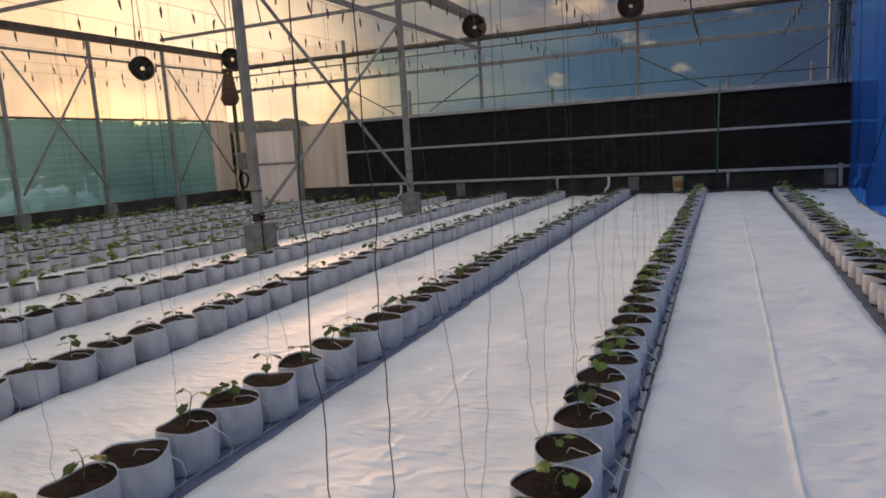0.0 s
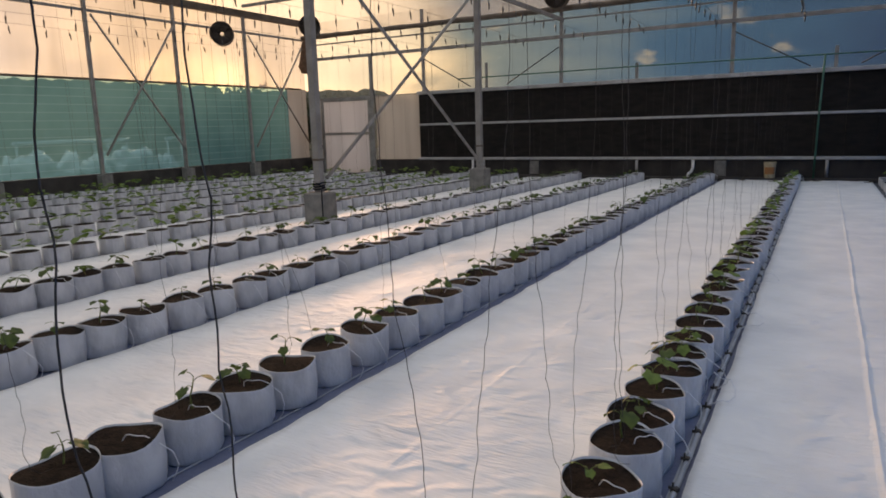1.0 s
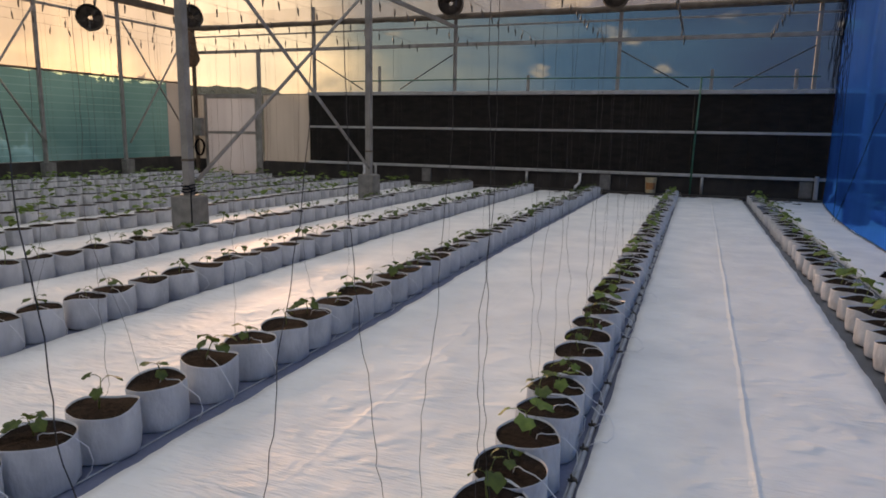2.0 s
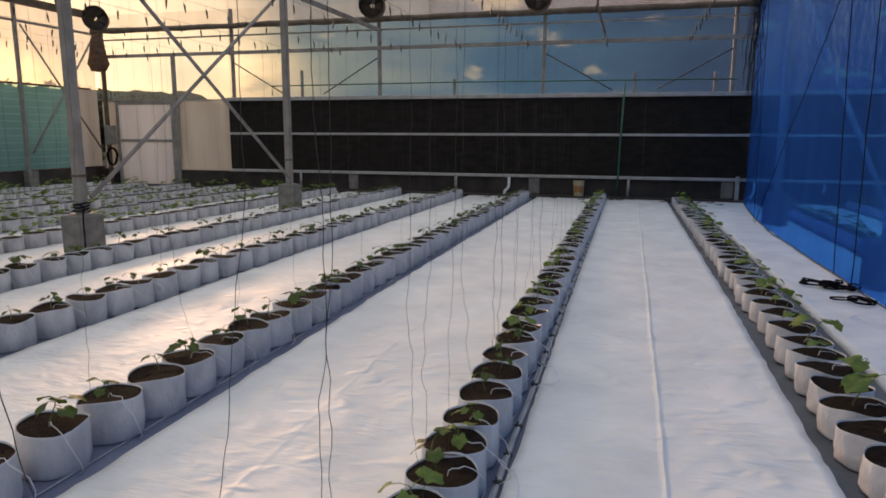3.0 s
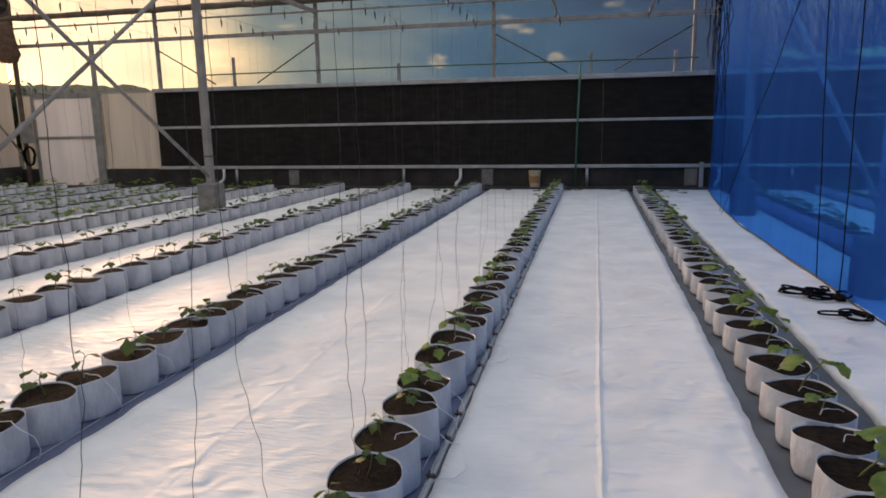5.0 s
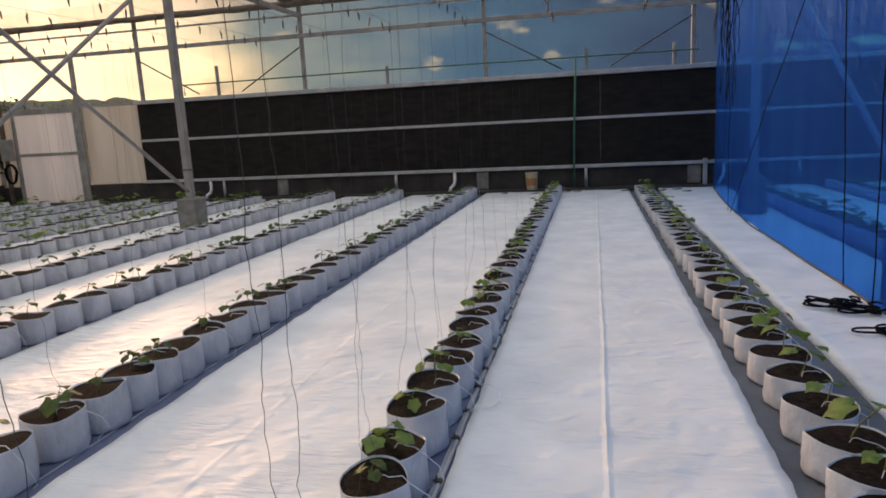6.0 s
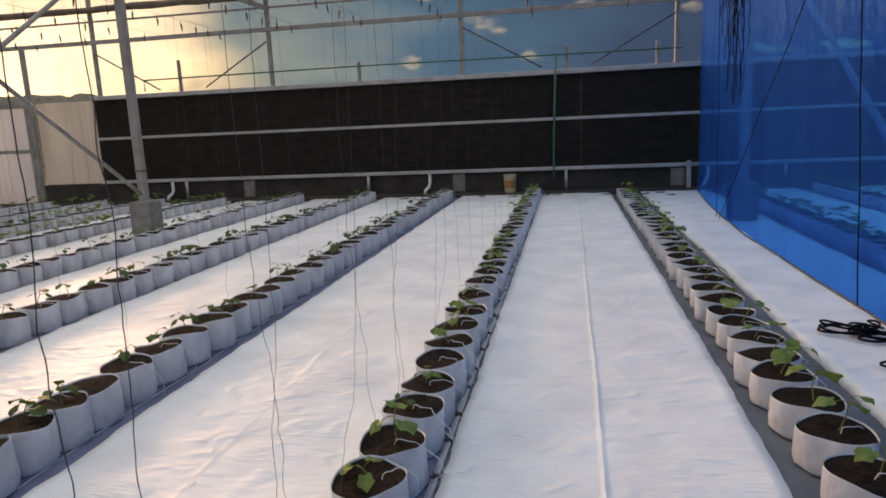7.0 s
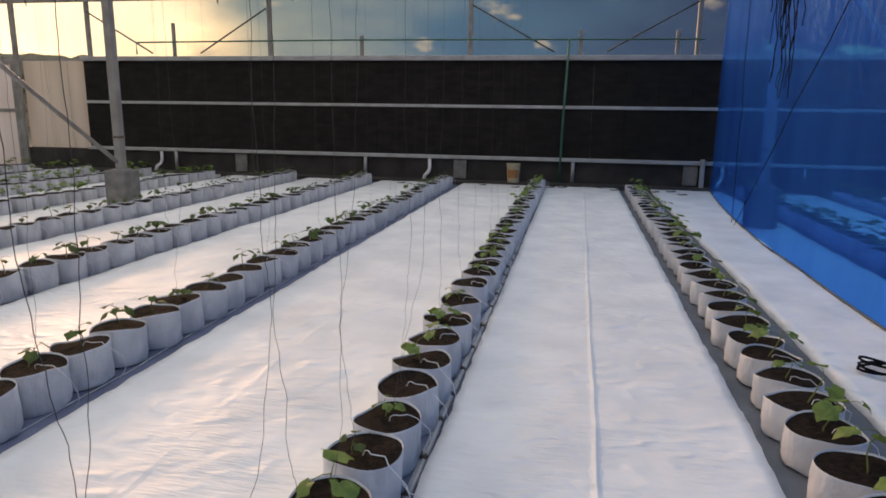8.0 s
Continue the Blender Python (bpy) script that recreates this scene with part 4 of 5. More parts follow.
# ---- drip lines ----
tube_kinds = []
for s in range(5):
    rnd = random.Random(s + 300)
    dx = 0.10 + 0.03 * rnd.random()
    sag = rnd.uniform(0.0, 0.05)
    pts = [(0.020, -0.02, 0.215), (0.022, -0.018, 0.27), (0.03, -0.016, 0.305), (0.045, -0.012, 0.312), (0.07, -0.004, 0.308), (0.095, 0.008 + sag * 0.4, 0.298),
           (0.125, 0.03, 0.275), (0.150 + sag, 0.05, 0.20), (0.155 + sag, 0.07, 0.11), (0.15, 0.085, 0.04), (0.135, 0.08, 0.0)]
    pts = [(x + rnd.uniform(-0.006, 0.006), y + rnd.uniform(-0.01, 0.01), z * 0.725) for x, y, z in pts]
    bm = tube(bmesh.new(), pts, 0.0020, 6)
    me = bpy.data.meshes.new("micro_tube")
    bm.to_mesh(me)
    bm.free()
    me.materials.append(M_TUBE)
    tube_kinds.append(me)
bm = tube(bmesh.new(), ((-0.024, 0, 0.0), (0.012, 0, 0.0)), 0.006, 8)
tube(bm, ((0, -0.014, -0.004), (0, 0.014, -0.004)), 0.0125, 8)
tube(bm, ((-0.010, 0, 0.0), (-0.010, 0.004, 0.022)), 0.004, 6)
connector = bpy.data.meshes.new("connector")
bm.to_mesh(connector)
bm.free()
connector.materials.append(M_FAN)
for k in range(5):
    rnd = random.Random(500 + k)
    line = empty("drip_line", pose(0, 0, 0), "grey drip irrigation pipe with white micro tubes beside the bags", "drip line", "drip lines")
    for off, r in ((0.148, 0.0055), (0.172, 0.0115)) if k == 1 else ((0.121, 0.004),):
        pts = [((edge_x(y) - 0.17 if k == 1 else row_x(k, y)) + off * (0.8 if k == 1 else 1) + (0.006 if k == 1 else 0.022) * wave(y * 1.3, k, off * 50), y, FLOOR + lay(y) + r + 0.004 + 0.006 * abs(wave(y * 1.1, k, 5))) for y in np.linspace(0.2, FAR - 0.3, 80)]
        part("pipe", tube(bmesh.new(), pts, r, 8), M_PIPE, line)
    for y in bag_line(k):
        if rnd.random() < (0.5 if k > 1 else 0.3):
            continue
        if k == 1:
            ob = new("connector", connector)
            ob.parent = line
            ob.matrix_basis = pose(edge_x(y) - 0.034, y + 0.05, FLOOR + lay(y) + 0.026, 0, 0, rnd.uniform(-20, 20))
        ob = new("micro_tube", rnd.choice(tube_kinds))
        ob.parent = line
        ob.matrix_basis = pose(row_x(k, y), y, FLOOR + lay(y), 0, 0, rnd.uniform(-45, 25)) @ Matrix.Diagonal((1, 1, 0.80 if k == 0 else 1.0, 1))


for n_, (y, reach) in enumerate(((3.0, 0.16), (5.6, 0.10), (4.3, 0.07), (6.9, 0.12))):
    pts = [(edge_x(y) - 0.04, y, FLOOR + 0.03), (edge_x(y) + 0.02, y + 0.02, SHEET + 0.02), (edge_x(y) + reach * 0.7, y + 0.02, SHEET + 0.018), (edge_x(y) + reach, y + 0.08, SHEET + 0.024),
           (edge_x(y) + reach * 0.9, y + 0.17, SHEET + 0.03), (edge_x(y) + reach * 0.45, y + 0.27, SHEET + 0.034), (edge_x(y) - 0.02, y + 0.33, FLOOR + 0.05), (edge_x(y) - 0.06, y + 0.36, FLOOR + 0.07)]
    tagged(part("loose_tube", tube(bmesh.new(), pts, 0.0027, 6), M_TUBE), "loose white micro tube looping over the sheet edge", "micro tube", "loose micro tubes")


# ---- trellis wires, hooks and strings ----
WIRE_Z = 3.64
wire_x = [knots[0][1] for knots in ROW_KNOTS] + list(ROWS_FAR[:6])
for x in wire_x:
    bm = tube(bmesh.new(), [(x, y, WIRE_Z + 0.012 * math.sin(y * 0.6 + x)) for y in np.linspace(BACK + 0.3, FAR - 0.03, 90)], 0.003, 5)
    tagged(part("trellis_wire", bm, M_HOOK), "thin steel trellis wire stretched over a bag row", "wire", "trellis wires")
hook_kinds = []
for s in range(4):
    bm = tube(bmesh.new(), ((0, 0, 0.012), (0.012, 0, 0.004), (0.012, 0, -0.02), (0, 0, -0.035), (0.004, 0, -0.07)), 0.0035, 5)
    tube(bm, ((0.004, 0, -0.055), (0.006 + 0.006 * s, 0.002, -0.10), (0.004 + 0.01 * s, 0.0, -0.20)), 0.011, 7, taper=[0.010, 0.018, 0.008])
    hook_kinds.append(tagged(part("string_hook", bm, M_HOOK), "dull metal hook wound with twine hanging from a wire", "hook", "twine hooks"))
rnd = random.Random(21)
for x in wire_x:
    y = 7.0 + rnd.random()
    while y < FAR - 0.3:
        place(rnd.choice(hook_kinds), pose(x, y, WIRE_Z + 0.012 * math.sin(y * 0.6 + x) - 0.01, rnd.uniform(-9, 9), rnd.uniform(-9, 9), rnd.uniform(0, 360)))
        y += rnd.uniform(0.42, 0.75)


def string(x, ys, seed, r=0.0024, end=0.34, curl=0.05, fork=False, drift=0.04):
    """A loose twine from the wire down to a bag: nearly straight above, wavy below; ys: its y at the wire, at chest height and at the bag."""
    rnd = random.Random(seed)
    a, d = rnd.uniform(0, 6.28), rnd.uniform(0, 6.28)
    sway, s = rnd.uniform(-drift, drift), rnd.uniform(0, 50)
    zs, yk = (end, 0.62, 0.95, 1.35, WIRE_Z), (ys[2], ys[1] * 0.62 + ys[2] * 0.38, ys[1], ys[0] * 0.62 + ys[1] * 0.38, ys[0])

    def at(z):
        low = max(0.0, 1.0 - (z - end) / 2.2) ** 1.3
        up = 1 - (z - end) / (WIRE_Z - end)
        y = sum(np.interp(z + h, zs, yk) for h in (-0.1, -0.05, 0.0, 0.05, 0.1)) / 5      # eased over the knots
        lx = sway * up + low * curl * (0.6 * wave(z * 1.6, s, 0) + 0.5 * wave(z * 4.5, s, 4) + 0.25 * wave(z * 11, s, 8) + 0.14 * wave(z * 24, s, 12))
        ly = low * curl * (0.7 * wave(z * 2.6, s, 20) + 0.45 * wave(z * 6.0, s, 24) + 0.26 * wave(z * 13, s, 28) + 0.12 * wave(z * 27, s, 32))
        return Vector((x + lx, y + ly, z))

    pts = [at(z) for z in np.concatenate((np.linspace(WIRE_Z, 1.8, 24), np.linspace(1.76, end, 72)))]
    tip = pts[-1]
    pts += [tip + Vector((0.02 * math.cos(a), 0.03 * math.sin(a), -0.03)), tip + Vector((0.05 * math.cos(a), 0.07 * math.sin(a), -0.025))]
    bm = tube(bmesh.new(), pts, r, 5)
    if fork:
        f0 = at(0.95)
        tube(bm, [f0 + Vector((0.03 * math.sin(6 * u + a) * u, 0.22 * u * math.sin(d) + 0.03 * math.sin(6 * u) * u, -(0.95 - end) * u)) for u in np.linspace(0, 1, 16)], r * 0.9, 5)
    return tagged(part("twine", bm, M_TWINE), "loose dark twine hanging from the trellis wire to the bags", "twine", "hanging twines")


TWINES = (      # y at the wire, at chest height and at the bag
    (1.47, 1.46, 1.44), (1.565, 1.57, 1.585), (1.97, 2.02, 2.18), (2.52, 2.31, 2.12), (2.51, 2.61, 2.84), (3.10, 2.91, 2.84), (3.29, 3.32, 3.40), (3.40, 3.31, 3.26),
    (3.92, 3.93, 4.02), (4.13, 4.09, 4.05), (4.50, 4.38, 4.36), (4.55, 4.58, 4.78), (5.26, 5.25, 5.28), (5.42, 5.39, 5.38),
    (5.82, 5.89, 5.97), (5.99, 5.92, 5.80), (6.50, 6.54, 6.20), (6.64, 6.56, 6.68), (6.97, 7.01, 7.15), (7.28, 7.07, 6.87), (7.75, 7.92, 7.62), (8.24, 8.14, 7.72),
    (8.60, 8.52, 8.48), (9.2, 9.1, 9.25), (9.8, 9.75, 9.6), (10.6, 10.7, 10.8), (11.3, 11.2, 11.25), (12.1, 12.0, 12.1), (12.8, 12.9, 12.8), (13.7, 13.6, 13.7))
for i, ys in enumerate(TWINES):
    string(row_x(1, ys[1]) + (0.055, 0.095)[i] if i < 2 else row_x(1, ys[1]), ys, 700 + i, r=0.0010 if ys[0] < 1.6 or abs(ys[0] - 5.35) < 0.1 or abs(ys[0] - 3.35) < 0.1 else 0.0007, curl=0.045, drift=0.0)
rnd = random.Random(31)
for k in (2, 3, 4):
    y = 2.3 + rnd.random()
    while y < 16.5:
        string(row_x(k, y), (y, y + rnd.uniform(-0.06, 0.06), y + rnd.uniform(-0.12, 0.12)), int(y * 1000) + k, r=0.0008 if k == 2 else 0.0011, fork=rnd.random() < 0.2)
        y += rnd.uniform(0.5, 1.3) if k == 2 else rnd.uniform(1.0, 2.4)
for k, x in enumerate(ROWS_FAR[:6]):
    y = 7.0 + rnd.random()
    while y < 17.5:
        string(x, (y, y + rnd.uniform(-0.06, 0.06), y + rnd.uniform(-0.12, 0.12)), int(y * 1000) + 77 * k, r=0.0014)
        y += rnd.uniform(1.0, 2.4)


# ---- fans ----
def fan(x, y, z, turn, top):
    t = empty("circulation_fan", pose(x, y, z, 0, 0, turn), "dark round air circulation fan hanging under the roof", "fan", "air circulation fans")
    bm = bmesh.new()
    prof = ((-0.14, 0.27), (-0.12, 0.257), (0.12, 0.257), (0.14, 0.27), (0.14, 0.277), (-0.14, 0.277))
    rings = [[bm.verts.new((r * math.cos(2 * math.pi * k / 32), d, r * math.sin(2 * math.pi * k / 32))) for k in range(32)] for d, r in prof]
    for a, b in zip(rings, rings[1:] + rings[:1]):
        for k in range(32):
            bm.faces.new((a[k], a[(k + 1) % 32], b[(k + 1) % 32], b[k]))
    part("housing", bm, M_FAN, t)
    for k in range(5):
        a = 2 * math.pi * k / 5
        bm = bmesh.new()
        quad = []
        for r, da, d in ((0.05, -0.5, -0.03), (0.235, -0.52, -0.05), (0.235, 0.52, 0.05), (0.05, 0.5, 0.03)):
            quad.append((r * math.cos(a + da), d, r * math.sin(a + da)))
        lo = [bm.verts.new((p[0], p[1] - 0.003, p[2])) for p in quad]
        hi = [bm.verts.new((p[0], p[1] + 0.003, p[2])) for p in quad]
        bm.faces.new(lo), bm.faces.new(hi[::-1])
        for i in range(4):
            bm.faces.new((lo[i], hi[i], hi[(i + 1) % 4], lo[(i + 1) % 4]))
        part("blade", bm, M_FAN, t)
    bm = bmesh.new()
    rings = [[bm.verts.new((r * math.cos(2 * math.pi * k / 32), d, r * math.sin(2 * math.pi * k / 32))) for k in range(32)] for d, r in ((0.09, 0.055), (0.09, 0.256), (0.105, 0.256), (0.105, 0.055))]
    for a, b in zip(rings, rings[1:] + rings[:1]):
        for k in range(32):
            bm.faces.new((a[k], a[(k + 1) % 32], b[(k + 1) % 32], b[k]))
    part("back_plate", bm, M_FAN, t)
    part("motor", tube(bmesh.new(), ((0.02, -0.02, -0.12), (0.02, 0.09, -0.12)), 0.06, 14), M_FAN, t)
    for r in (0.10, 0.16, 0.20, 0.255):
        part("guard_ring", tube(bmesh.new(), [(r * math.cos(a), -0.145, r * math.sin(a)) for a in np.linspace(0, 2 * math.pi, 25)], 0.004, 4, caps=False), M_FAN, t)
    for k in range(8):
        a = math.pi * k / 4
        part("guard_bar", tube(bmesh.new(), ((0.03 * math.cos(a), -0.145, 0.03 * math.sin(a)), (0.27 * math.cos(a), -0.145, 0.27 * math.sin(a))), 0.004, 4), M_FAN, t)
    for s in (-1, 1):
        part("hanger", tube(bmesh.new(), ((0.10 * s, 0, 0.262), (0.02 * s, 0, top - z)), 0.010, 6), M_FAN, t)


fan(-12.74, 13.38, 3.81, 40, 6.2)
fan(-11.77, 15.51, 4.12, 35, 6.66)
fan(-5.25, 16.32, 4.26, 12, 5.4)
fan(-1.65, 16.32, 4.26, 5, 6.92)

# ---- things at the end wall ----
t = empty("bucket", pose(-0.82, FAR - 0.24, 0.085), "cream plastic bucket with an orange label beside the cooling pads", "bucket")
bm = bmesh.new()
prof = ((0.10, 0.0), (0.112, 0.01), (0.130, 0.33), (0.136, 0.335), (0.136, 0.36), (0.124, 0.36), (0.118, 0.30), (0.10, 0.015))
rings = [[bm.verts.new((r * math.cos(2 * math.pi * k / 20), r * math.sin(2 * math.pi * k / 20), z)) for k in range(20)] for r, z in prof]
for a, b in zip(rings, rings[1:]):
    for k in range(20):
        bm.faces.new((a[k], a[(k + 1) % 20], b[(k + 1) % 20], b[k]))
bm.faces.new(rings[0][::-1]), bm.faces.new(rings[-1])
part("pail", bm, M_BUCKET, t)
bm = bmesh.new()
rings = [[bm.verts.new((r * math.cos(-2.5 + 1.9 * k / 12), r * math.sin(-2.5 + 1.9 * k / 12), z)) for k in range(13)] for r, z in ((0.121, 0.09), (0.1285, 0.25))]
for k in range(12):
    bm.faces.new((rings[0][k], rings[0][k + 1], rings[1][k + 1], rings[1][k]))
part("label", bm, M_BUCKET_L, t)

bm = bmesh.new()
rings = []
for i, (r, z) in enumerate(((0.03, 0.42), (0.09, 0.38), (0.12, 0.25), (0.14, 0.05), (0.17, -0.12), (0.20, -0.28), (0.17, -0.36), (0.13, -0.44), (0.04, -0.46))):
    rings.append([bm.verts.new((r * (1 + 0.2 * wave(math.cos(a) * 2, math.sin(a) * 2, i)) * math.cos(a), 0.7 * r * math.sin(a), z + 0.03 * wave(math.cos(a), math.sin(a), i + 9))) for a in np.linspace(0, 2 * math.pi, 14, endpoint=False)])
for a, b in zip(rings, rings[1:]):
    for k in range(14):
        bm.faces.new((a[k], b[k], b[(k + 1) % 14], a[(k + 1) % 14])).smooth = True
bm.faces.new(rings[0]), bm.faces.new(rings[-1][::-1])
sack = tagged(part("sack", bm, M_SACK), "brown cloth bundle tied high on the corner post", "cloth bundle")
sack.matrix_basis = pose(-14.10, FAR - 0.27, 3.72) @ Matrix.Diagonal((1.8, 1.1, 1.15, 1.0))

t = empty("control_box", pose(-13.98, FAR - 0.08, 1.45), "grey electrical control box on the end wall", "control box")
part("case", box(bmesh.new(), (-0.13, -0.16, -0.27), (0.15, 0, 0.27), 0.01), M_BOX, t)
part("lid", box(bmesh.new(), (-0.12, -0.178, -0.25), (0.14, -0.162, 0.25), 0.008), M_BOX, t)
pts = [(0.16 * math.cos(a) * (1 + 0.05 * math.sin(3 * a)), -0.02 * (a / 6.28), 0.24 * math.sin(a)) for a in np.linspace(0, 18.8, 70)]
hose = tagged(part("hose", tube(bmesh.new(), pts, 0.022, 7), M_ROPE), "dark coiled hose hanging below the control box", "hose")
hose.matrix_basis = pose(-13.98, FAR - 0.12, 0.85)

# ---- ropes by the curtain and on a post ----
pts = []
for i in range(58):
    a = i * 2 * math.pi / 16
    pts.append((POST_X + (0.085 + 0.012 * math.sin(1.7 * a)) * math.cos(a), POST_Y[2] + (0.085 + 0.012 * math.cos(1.3 * a)) * math.sin(a), 0.612 + 0.0022 * i + 0.008 * math.sin(2.1 * a)))
pts += [(POST_X + 0.12, POST_Y[2] - 0.09, 0.68), (POST_X + 0.155, POST_Y[2] - 0.15, 0.60), (POST_X + 0.175, POST_Y[2] - 0.175, 0.50), (POST_X + 0.18, POST_Y[2] - 0.18, 0.34), (POST_X + 0.18, POST_Y[2] - 0.185, 0.16)]
tagged(part("rope", tube(bmesh.new(), pts, 0.009, 6), M_ROPE), "dark rope wound round the foot of a steel post", "rope")
def rope(pts, r=0.0048, label="black rope hanging beside the blue curtain"):
    return tagged(part("rope", tube(bmesh.new(), pts, r, 6), M_ROPE), label, "rope")


def hang(p, q, n=16, wob=0.02, seed=0):
    p, q = Vector(p), Vector(q)
    return [p.lerp(q, i / n) + Vector((wob * wave(i * 0.5, seed, 0), wob * wave(i * 0.5, seed, 5), 0)) for i in range(n + 1)]


rope(hang((2.37, 10.1, 4.6), (2.33, 9.42, SHEET + 0.02), seed=1))
rope(hang((2.37, 9.05, 4.6), (2.33, 8.86, SHEET + 0.02), seed=2))
rope(hang((2.38, 8.15, 4.6), (2.32, 13.85, SHEET + lay(13.85) + 0.02), seed=3), 0.0045)
rope(hang((2.38, 14.62, 4.6), (2.33, 14.05, SHEET + lay(14.05) + 0.02), seed=4), 0.0042)
rnd = random.Random(77)
for n_, (cx, cy, lx, ly, loops) in enumerate(((2.10, 8.90, 0.17, 0.07, 6), (2.26, 8.72, 0.15, 0.10, 5), (2.19, 8.24, 0.17, 0.07, 4))):
    pts, base = [], Vector((cx, cy, 0))
    for k in range(loops):
        o = base + Vector((rnd.uniform(-0.6, 0.6) * lx, rnd.uniform(-0.7, 0.7) * ly, 0))
        tilt, big, thin, way = rnd.uniform(0, 3.14), rnd.uniform(0.5, 1.0) * lx, rnd.uniform(0.3, 0.7), rnd.choice((-1, 1))
        for i in range(14):
            a = way * i * 2 * math.pi / 14 + tilt
            u, w = big * math.cos(a), big * thin * math.sin(a)
            pts.append(o + Vector((u * math.cos(tilt) - w * math.sin(tilt), u * math.sin(tilt) + w * math.cos(tilt), SHEET + 0.018 + 0.007 * (k % 3) + 0.006 * abs(math.sin(a * 1.5 + k)))))
    soft = [pts[0]] + [(p + q * 2 + r) / 4 for p, q, r in zip(pts, pts[1:], pts[2:])] + [pts[-1]]
    rope(soft, 0.0075, "tangled heap of black rope lying on the white sheet")
rnd = random.Random(78)
for i in range(28):
    top = Vector((1.38 + 0.03 * rnd.uniform(-1, 1), 8.9 + 0.08 * rnd.uniform(-1, 1), WIRE_Z))
    low = Vector((1.34 + 0.09 * rnd.uniform(-1, 1), 8.9 + 0.12 * rnd.uniform(-1, 1), rnd.uniform(1.55, 2.25)))
    pts = [top.lerp(low, u) + Vector((0.035 * wave(u * 7, i, 0) + 0.012 * wave(u * 22, i, 3), 0.04 * wave(u * 6, i, 6), 0)) * math.sqrt(u) for u in np.linspace(0, 1, 64)]
    rope(pts, 0.0022, "dark twine tail gathered in a bunch under the trellis wire")


# ---- outside: bales and trees seen through the net ----
rnd = random.Random(91)
for i in range(22):
    bm = bmesh.new()
    bmesh.ops.create_icosphere(bm, subdivisions=4, radius=1)
    sx, sy, sz = rnd.uniform(0.35, 0.55), rnd.uniform(0.22, 0.42), rnd.uniform(0.50, 0.74)
    for v in bm.verts:
        w = 1 + 0.30 * noise.noise(v.co * 2.4 + Vector((i * 3, 0, 0))) + 0.22 * noise.noise(v.co * 6 + Vector((i * 3, 5, 0)))
        v.co = Vector((v.co.x * sx * w, v.co.y * sy * w, max(-0.35, v.co.z * w) * sz))
    ob = tagged(part("wrapped_bale", bm, M_BALE, smooth=True), "white plastic-wrapped heap on the ground outside", "bale", "white heaps outside")
    ob.matrix_basis = pose(-16.6 - rnd.uniform(0, 0.9), 7.4 + 0.34 * i + rnd.uniform(-0.12, 0.12), 0.30)
for y0, y1 in ((8.3, 10.2), (10.6, 12.9), (13.1, 13.9), (15.1, 15.8)):
    bm = tube(bmesh.new(), ((-17.4, y0, 1.30), (-17.4, y1, 1.33)), 0.045, 6)
    for y in (y0 + 0.1, y1 - 0.1):
        tube(bm, ((-17.4, y, -0.06), (-17.4, y, 1.3)), 0.03, 6)
    tagged(part("white_rail", bm, M_PVC), "white pipe rail outside the greenhouse", "rail")


def tree(x, y, h, spread, seed):
    rnd = random.Random(seed)
    t = empty("tree", pose(x, y, -0.06), "dark leafy tree standing outside the greenhouse", "tree", "trees outside")
    bm = tube(bmesh.new(), [(0.1 * wave(i, seed, 0), 0.1 * wave(i, seed, 4), h * 0.55 * i / 5) for i in range(6)], 0.1, 8, taper=[0.16, 0.13, 0.11, 0.09, 0.07, 0.05])
    ends = []
    for k in range(7):
        a, z = rnd.uniform(0, 6.28), h * rnd.uniform(0.25, 0.55)
        e = Vector((spread * 0.7 * math.cos(a), spread * 0.7 * math.sin(a), z + h * rnd.uniform(0.1, 0.35)))
        tube(bm, (Vector((0, 0, z)), e * 0.5 + Vector((0, 0, z * 0.5)), e), 0.03, 5, taper=[0.05, 0.03, 0.015])
        ends.append(e)
    part("trunk", bm, M_BARK, t)
    ends.append(Vector((0, 0, h * 0.85)))
    v, f = [], []
    for i in range(5000):
        c = rnd.choice(ends)
        p = c + Vector((rnd.gauss(0, 1), rnd.gauss(0, 1), rnd.gauss(0, 0.8))) * spread * 0.28
        a, b = Vector((rnd.gauss(0, 1), rnd.gauss(0, 1), rnd.gauss(0, 1))).normalized(), Vector((rnd.gauss(0, 1), rnd.gauss(0, 1), rnd.gauss(0, 1))).normalized()
        s, q = rnd.uniform(0.09, 0.19), len(v)
        v += [tuple(p - a * s), tuple(p + b * s * 0.5), tuple(p + a * s), tuple(p - b * s * 0.5)]
        f.append((q, q + 1, q + 2, q + 3))
    raw("crown", v, f, M_TREE, t)


for i, (x, y, h, sp) in enumerate(((-20.5, 22.0, 2.9, 1.4), (-22.5, 22.8, 2.9, 1.5), (-24, 27, 3.1, 1.6), (-22, 21.2, 2.6, 1.4), (-26.5, 27.5, 3.2, 1.7), (-28.5, 33, 3.3, 1.8), (-19.4, 20.2, 2.9, 1.3))):
    tree(x, y, h, sp, 60 + i)

rnd = random.Random(5)


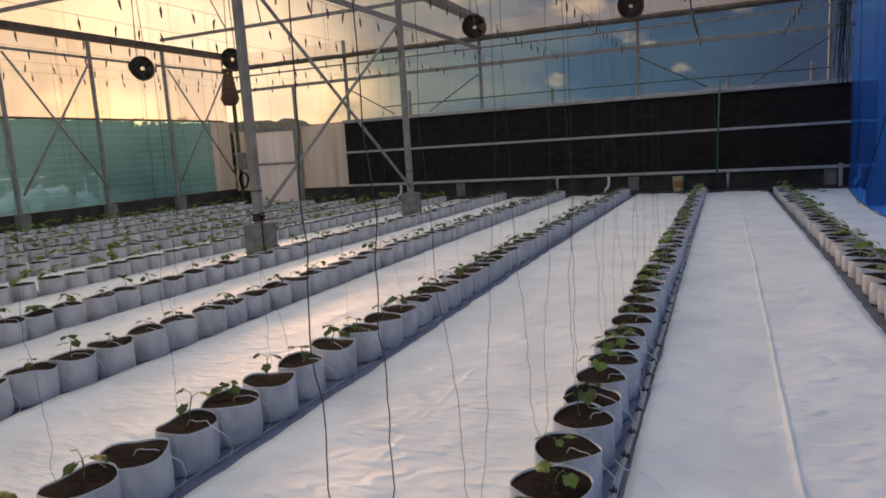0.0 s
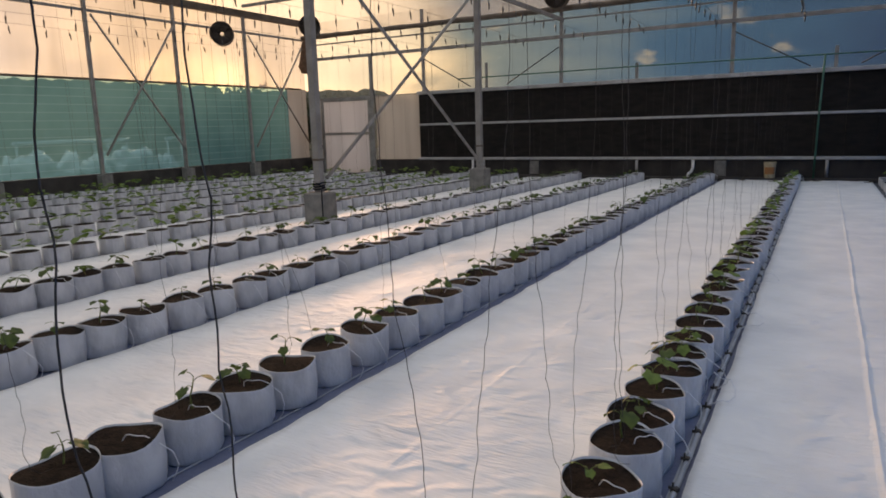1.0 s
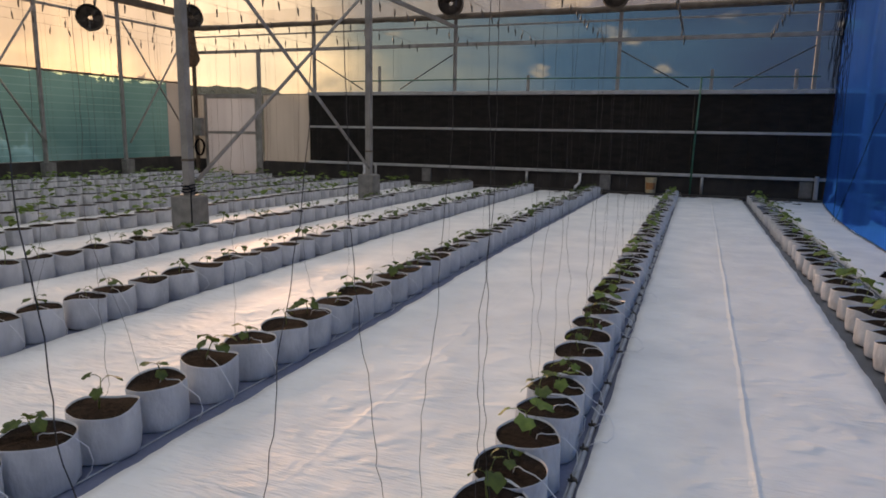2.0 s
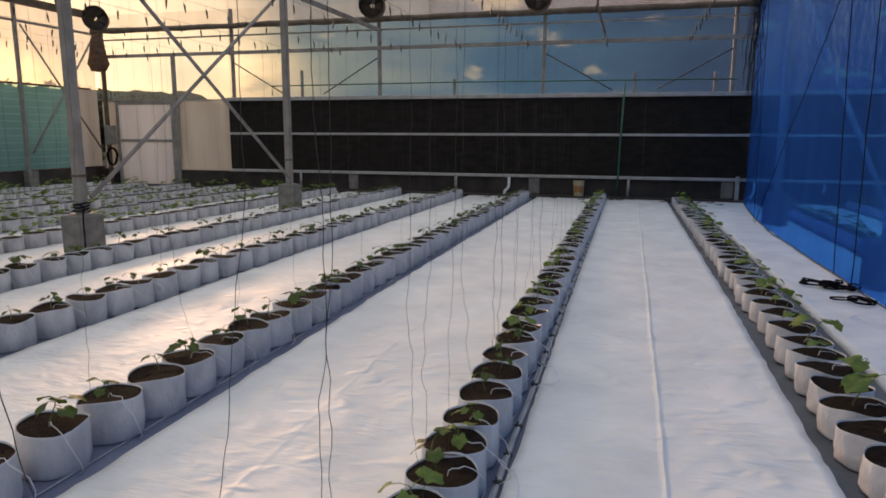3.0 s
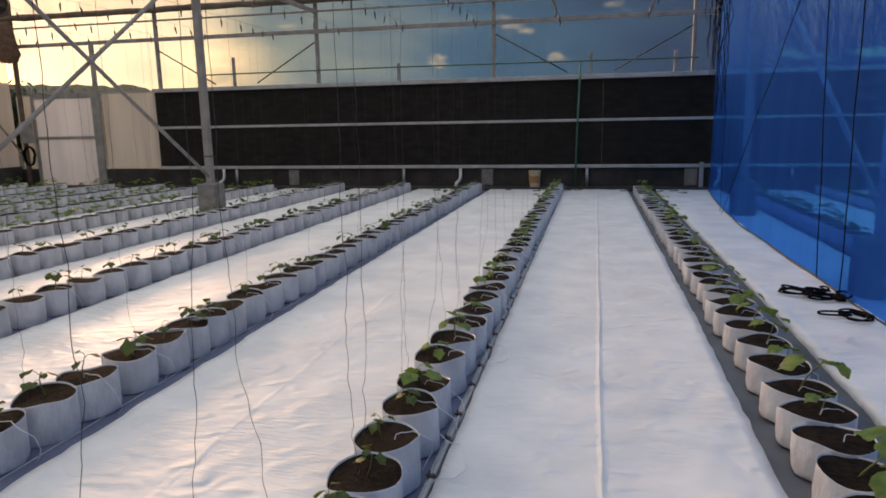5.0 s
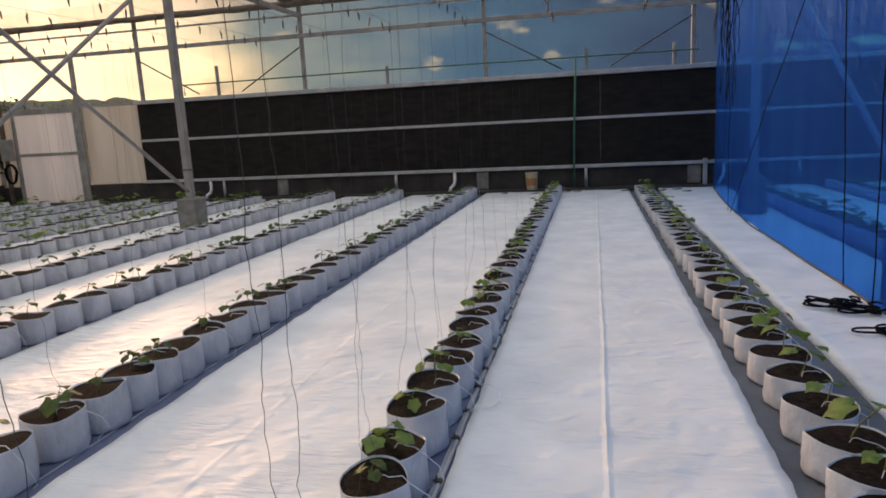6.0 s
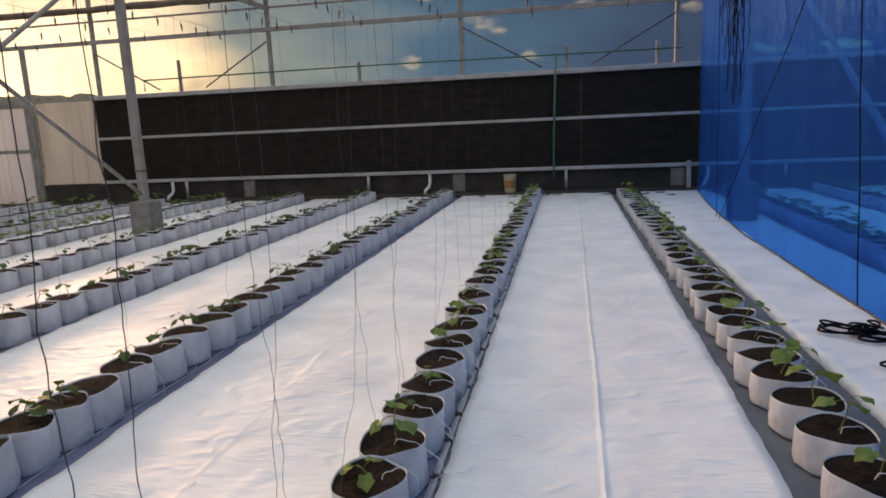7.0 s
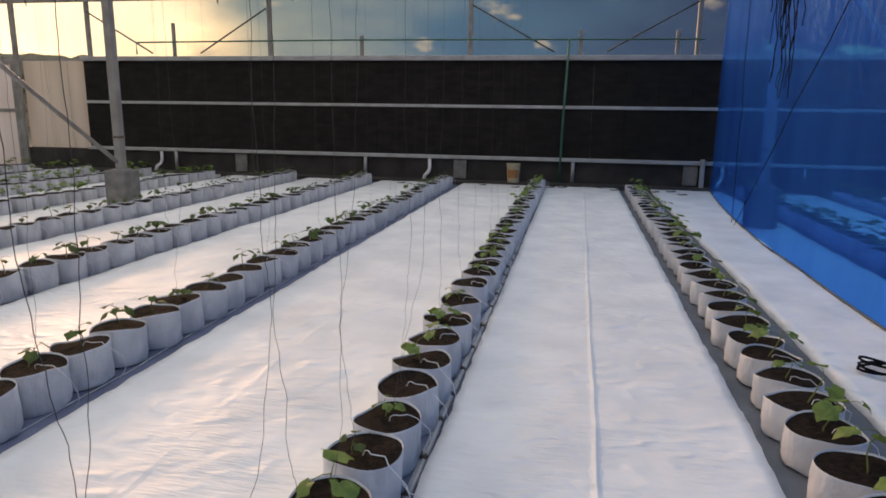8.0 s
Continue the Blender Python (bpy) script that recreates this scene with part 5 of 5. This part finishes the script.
def wood_top(a):
    """Height of the far tree line in the direction a, lower towards the bank of cloud."""
    deg = math.degrees(a)
    high = 4.65 + 2.0 * (deg - 46) / 44 if deg > 46 else 2.4 + 1.85 * min(1.0, max(0.0, (deg - 28) / 6))
    return high + 0.40 * noise.noise(Vector((a * 9, 1, 0))) + 0.20 * noise.noise(Vector((a * 31, 4, 0))) + 0.16 * noise.noise(Vector((a * 80, 8, 0)))


v, f = [], []
NA, NH = 520, 6
for i in range(NA + 1):                # the dense inside of the wood
    a = radians(28 + 72 * i / NA)
    for k in range(NH + 1):
        d = 51 + 0.7 * noise.noise(Vector((a * 40, k * 0.9, 2)))
        v.append((-d * math.sin(a), d * math.cos(a), wood_top(a) * k / NH - 0.05 + 0.08 * noise.noise(Vector((a * 55, k, 7))) * (k == NH)))
for i in range(NA):
    for k in range(NH):
        p = i * (NH + 1) + k
        f.append((p, p + 1, p + NH + 2, p + NH + 1))
for i in range(26000):                 # loose leaves before it
    a = radians(rnd.uniform(28, 100))
    d = rnd.uniform(47, 52)
    p = Vector((-d * math.sin(a), d * math.cos(a), rnd.uniform(0, 1) ** 0.6 * (wood_top(a) - 0.22)))
    e, g = (Vector((rnd.gauss(0, 1), rnd.gauss(0, 1), rnd.gauss(0, 1))).normalized() for _ in range(2))
    s, q = rnd.uniform(0.06, 0.12), len(v)
    v += [tuple(p - e * s), tuple(p + g * s * 0.6), tuple(p + e * s), tuple(p - g * s * 0.6)]
    f.append((q, q + 1, q + 2, q + 3))
tagged(raw("far_woods", v, f, M_WOODS), "low line of far trees beyond the greenhouse, haze put into their pale leaf colour", "woods", kind="stuff")

rnd = random.Random(47)
for x, y in ((-0.72, 17.42), (-0.10, 17.6), (0.12, 17.66), (1.05, 17.5), (1.72, 17.4), (2.02, 17.55), (2.15, 17.1), (-2.9, 17.5), (-1.35, 17.64)):
    bm = box(bmesh.new(), (-0.07, -0.018, 0.0), (0.05, 0.018, 0.014), 0.004)
    box(bm, (0.03, -0.012, 0.006), (0.10, 0.012, 0.026), 0.004)
    ob = tagged(part("sheet_clip", bm, M_FAN), "small dark plastic clip lying on the white sheet", "clip", "clips on the sheet")
    ob.matrix_basis = pose(x, y, SHEET + lay(y) + 0.006, 0, 0, rnd.uniform(-40, 40))
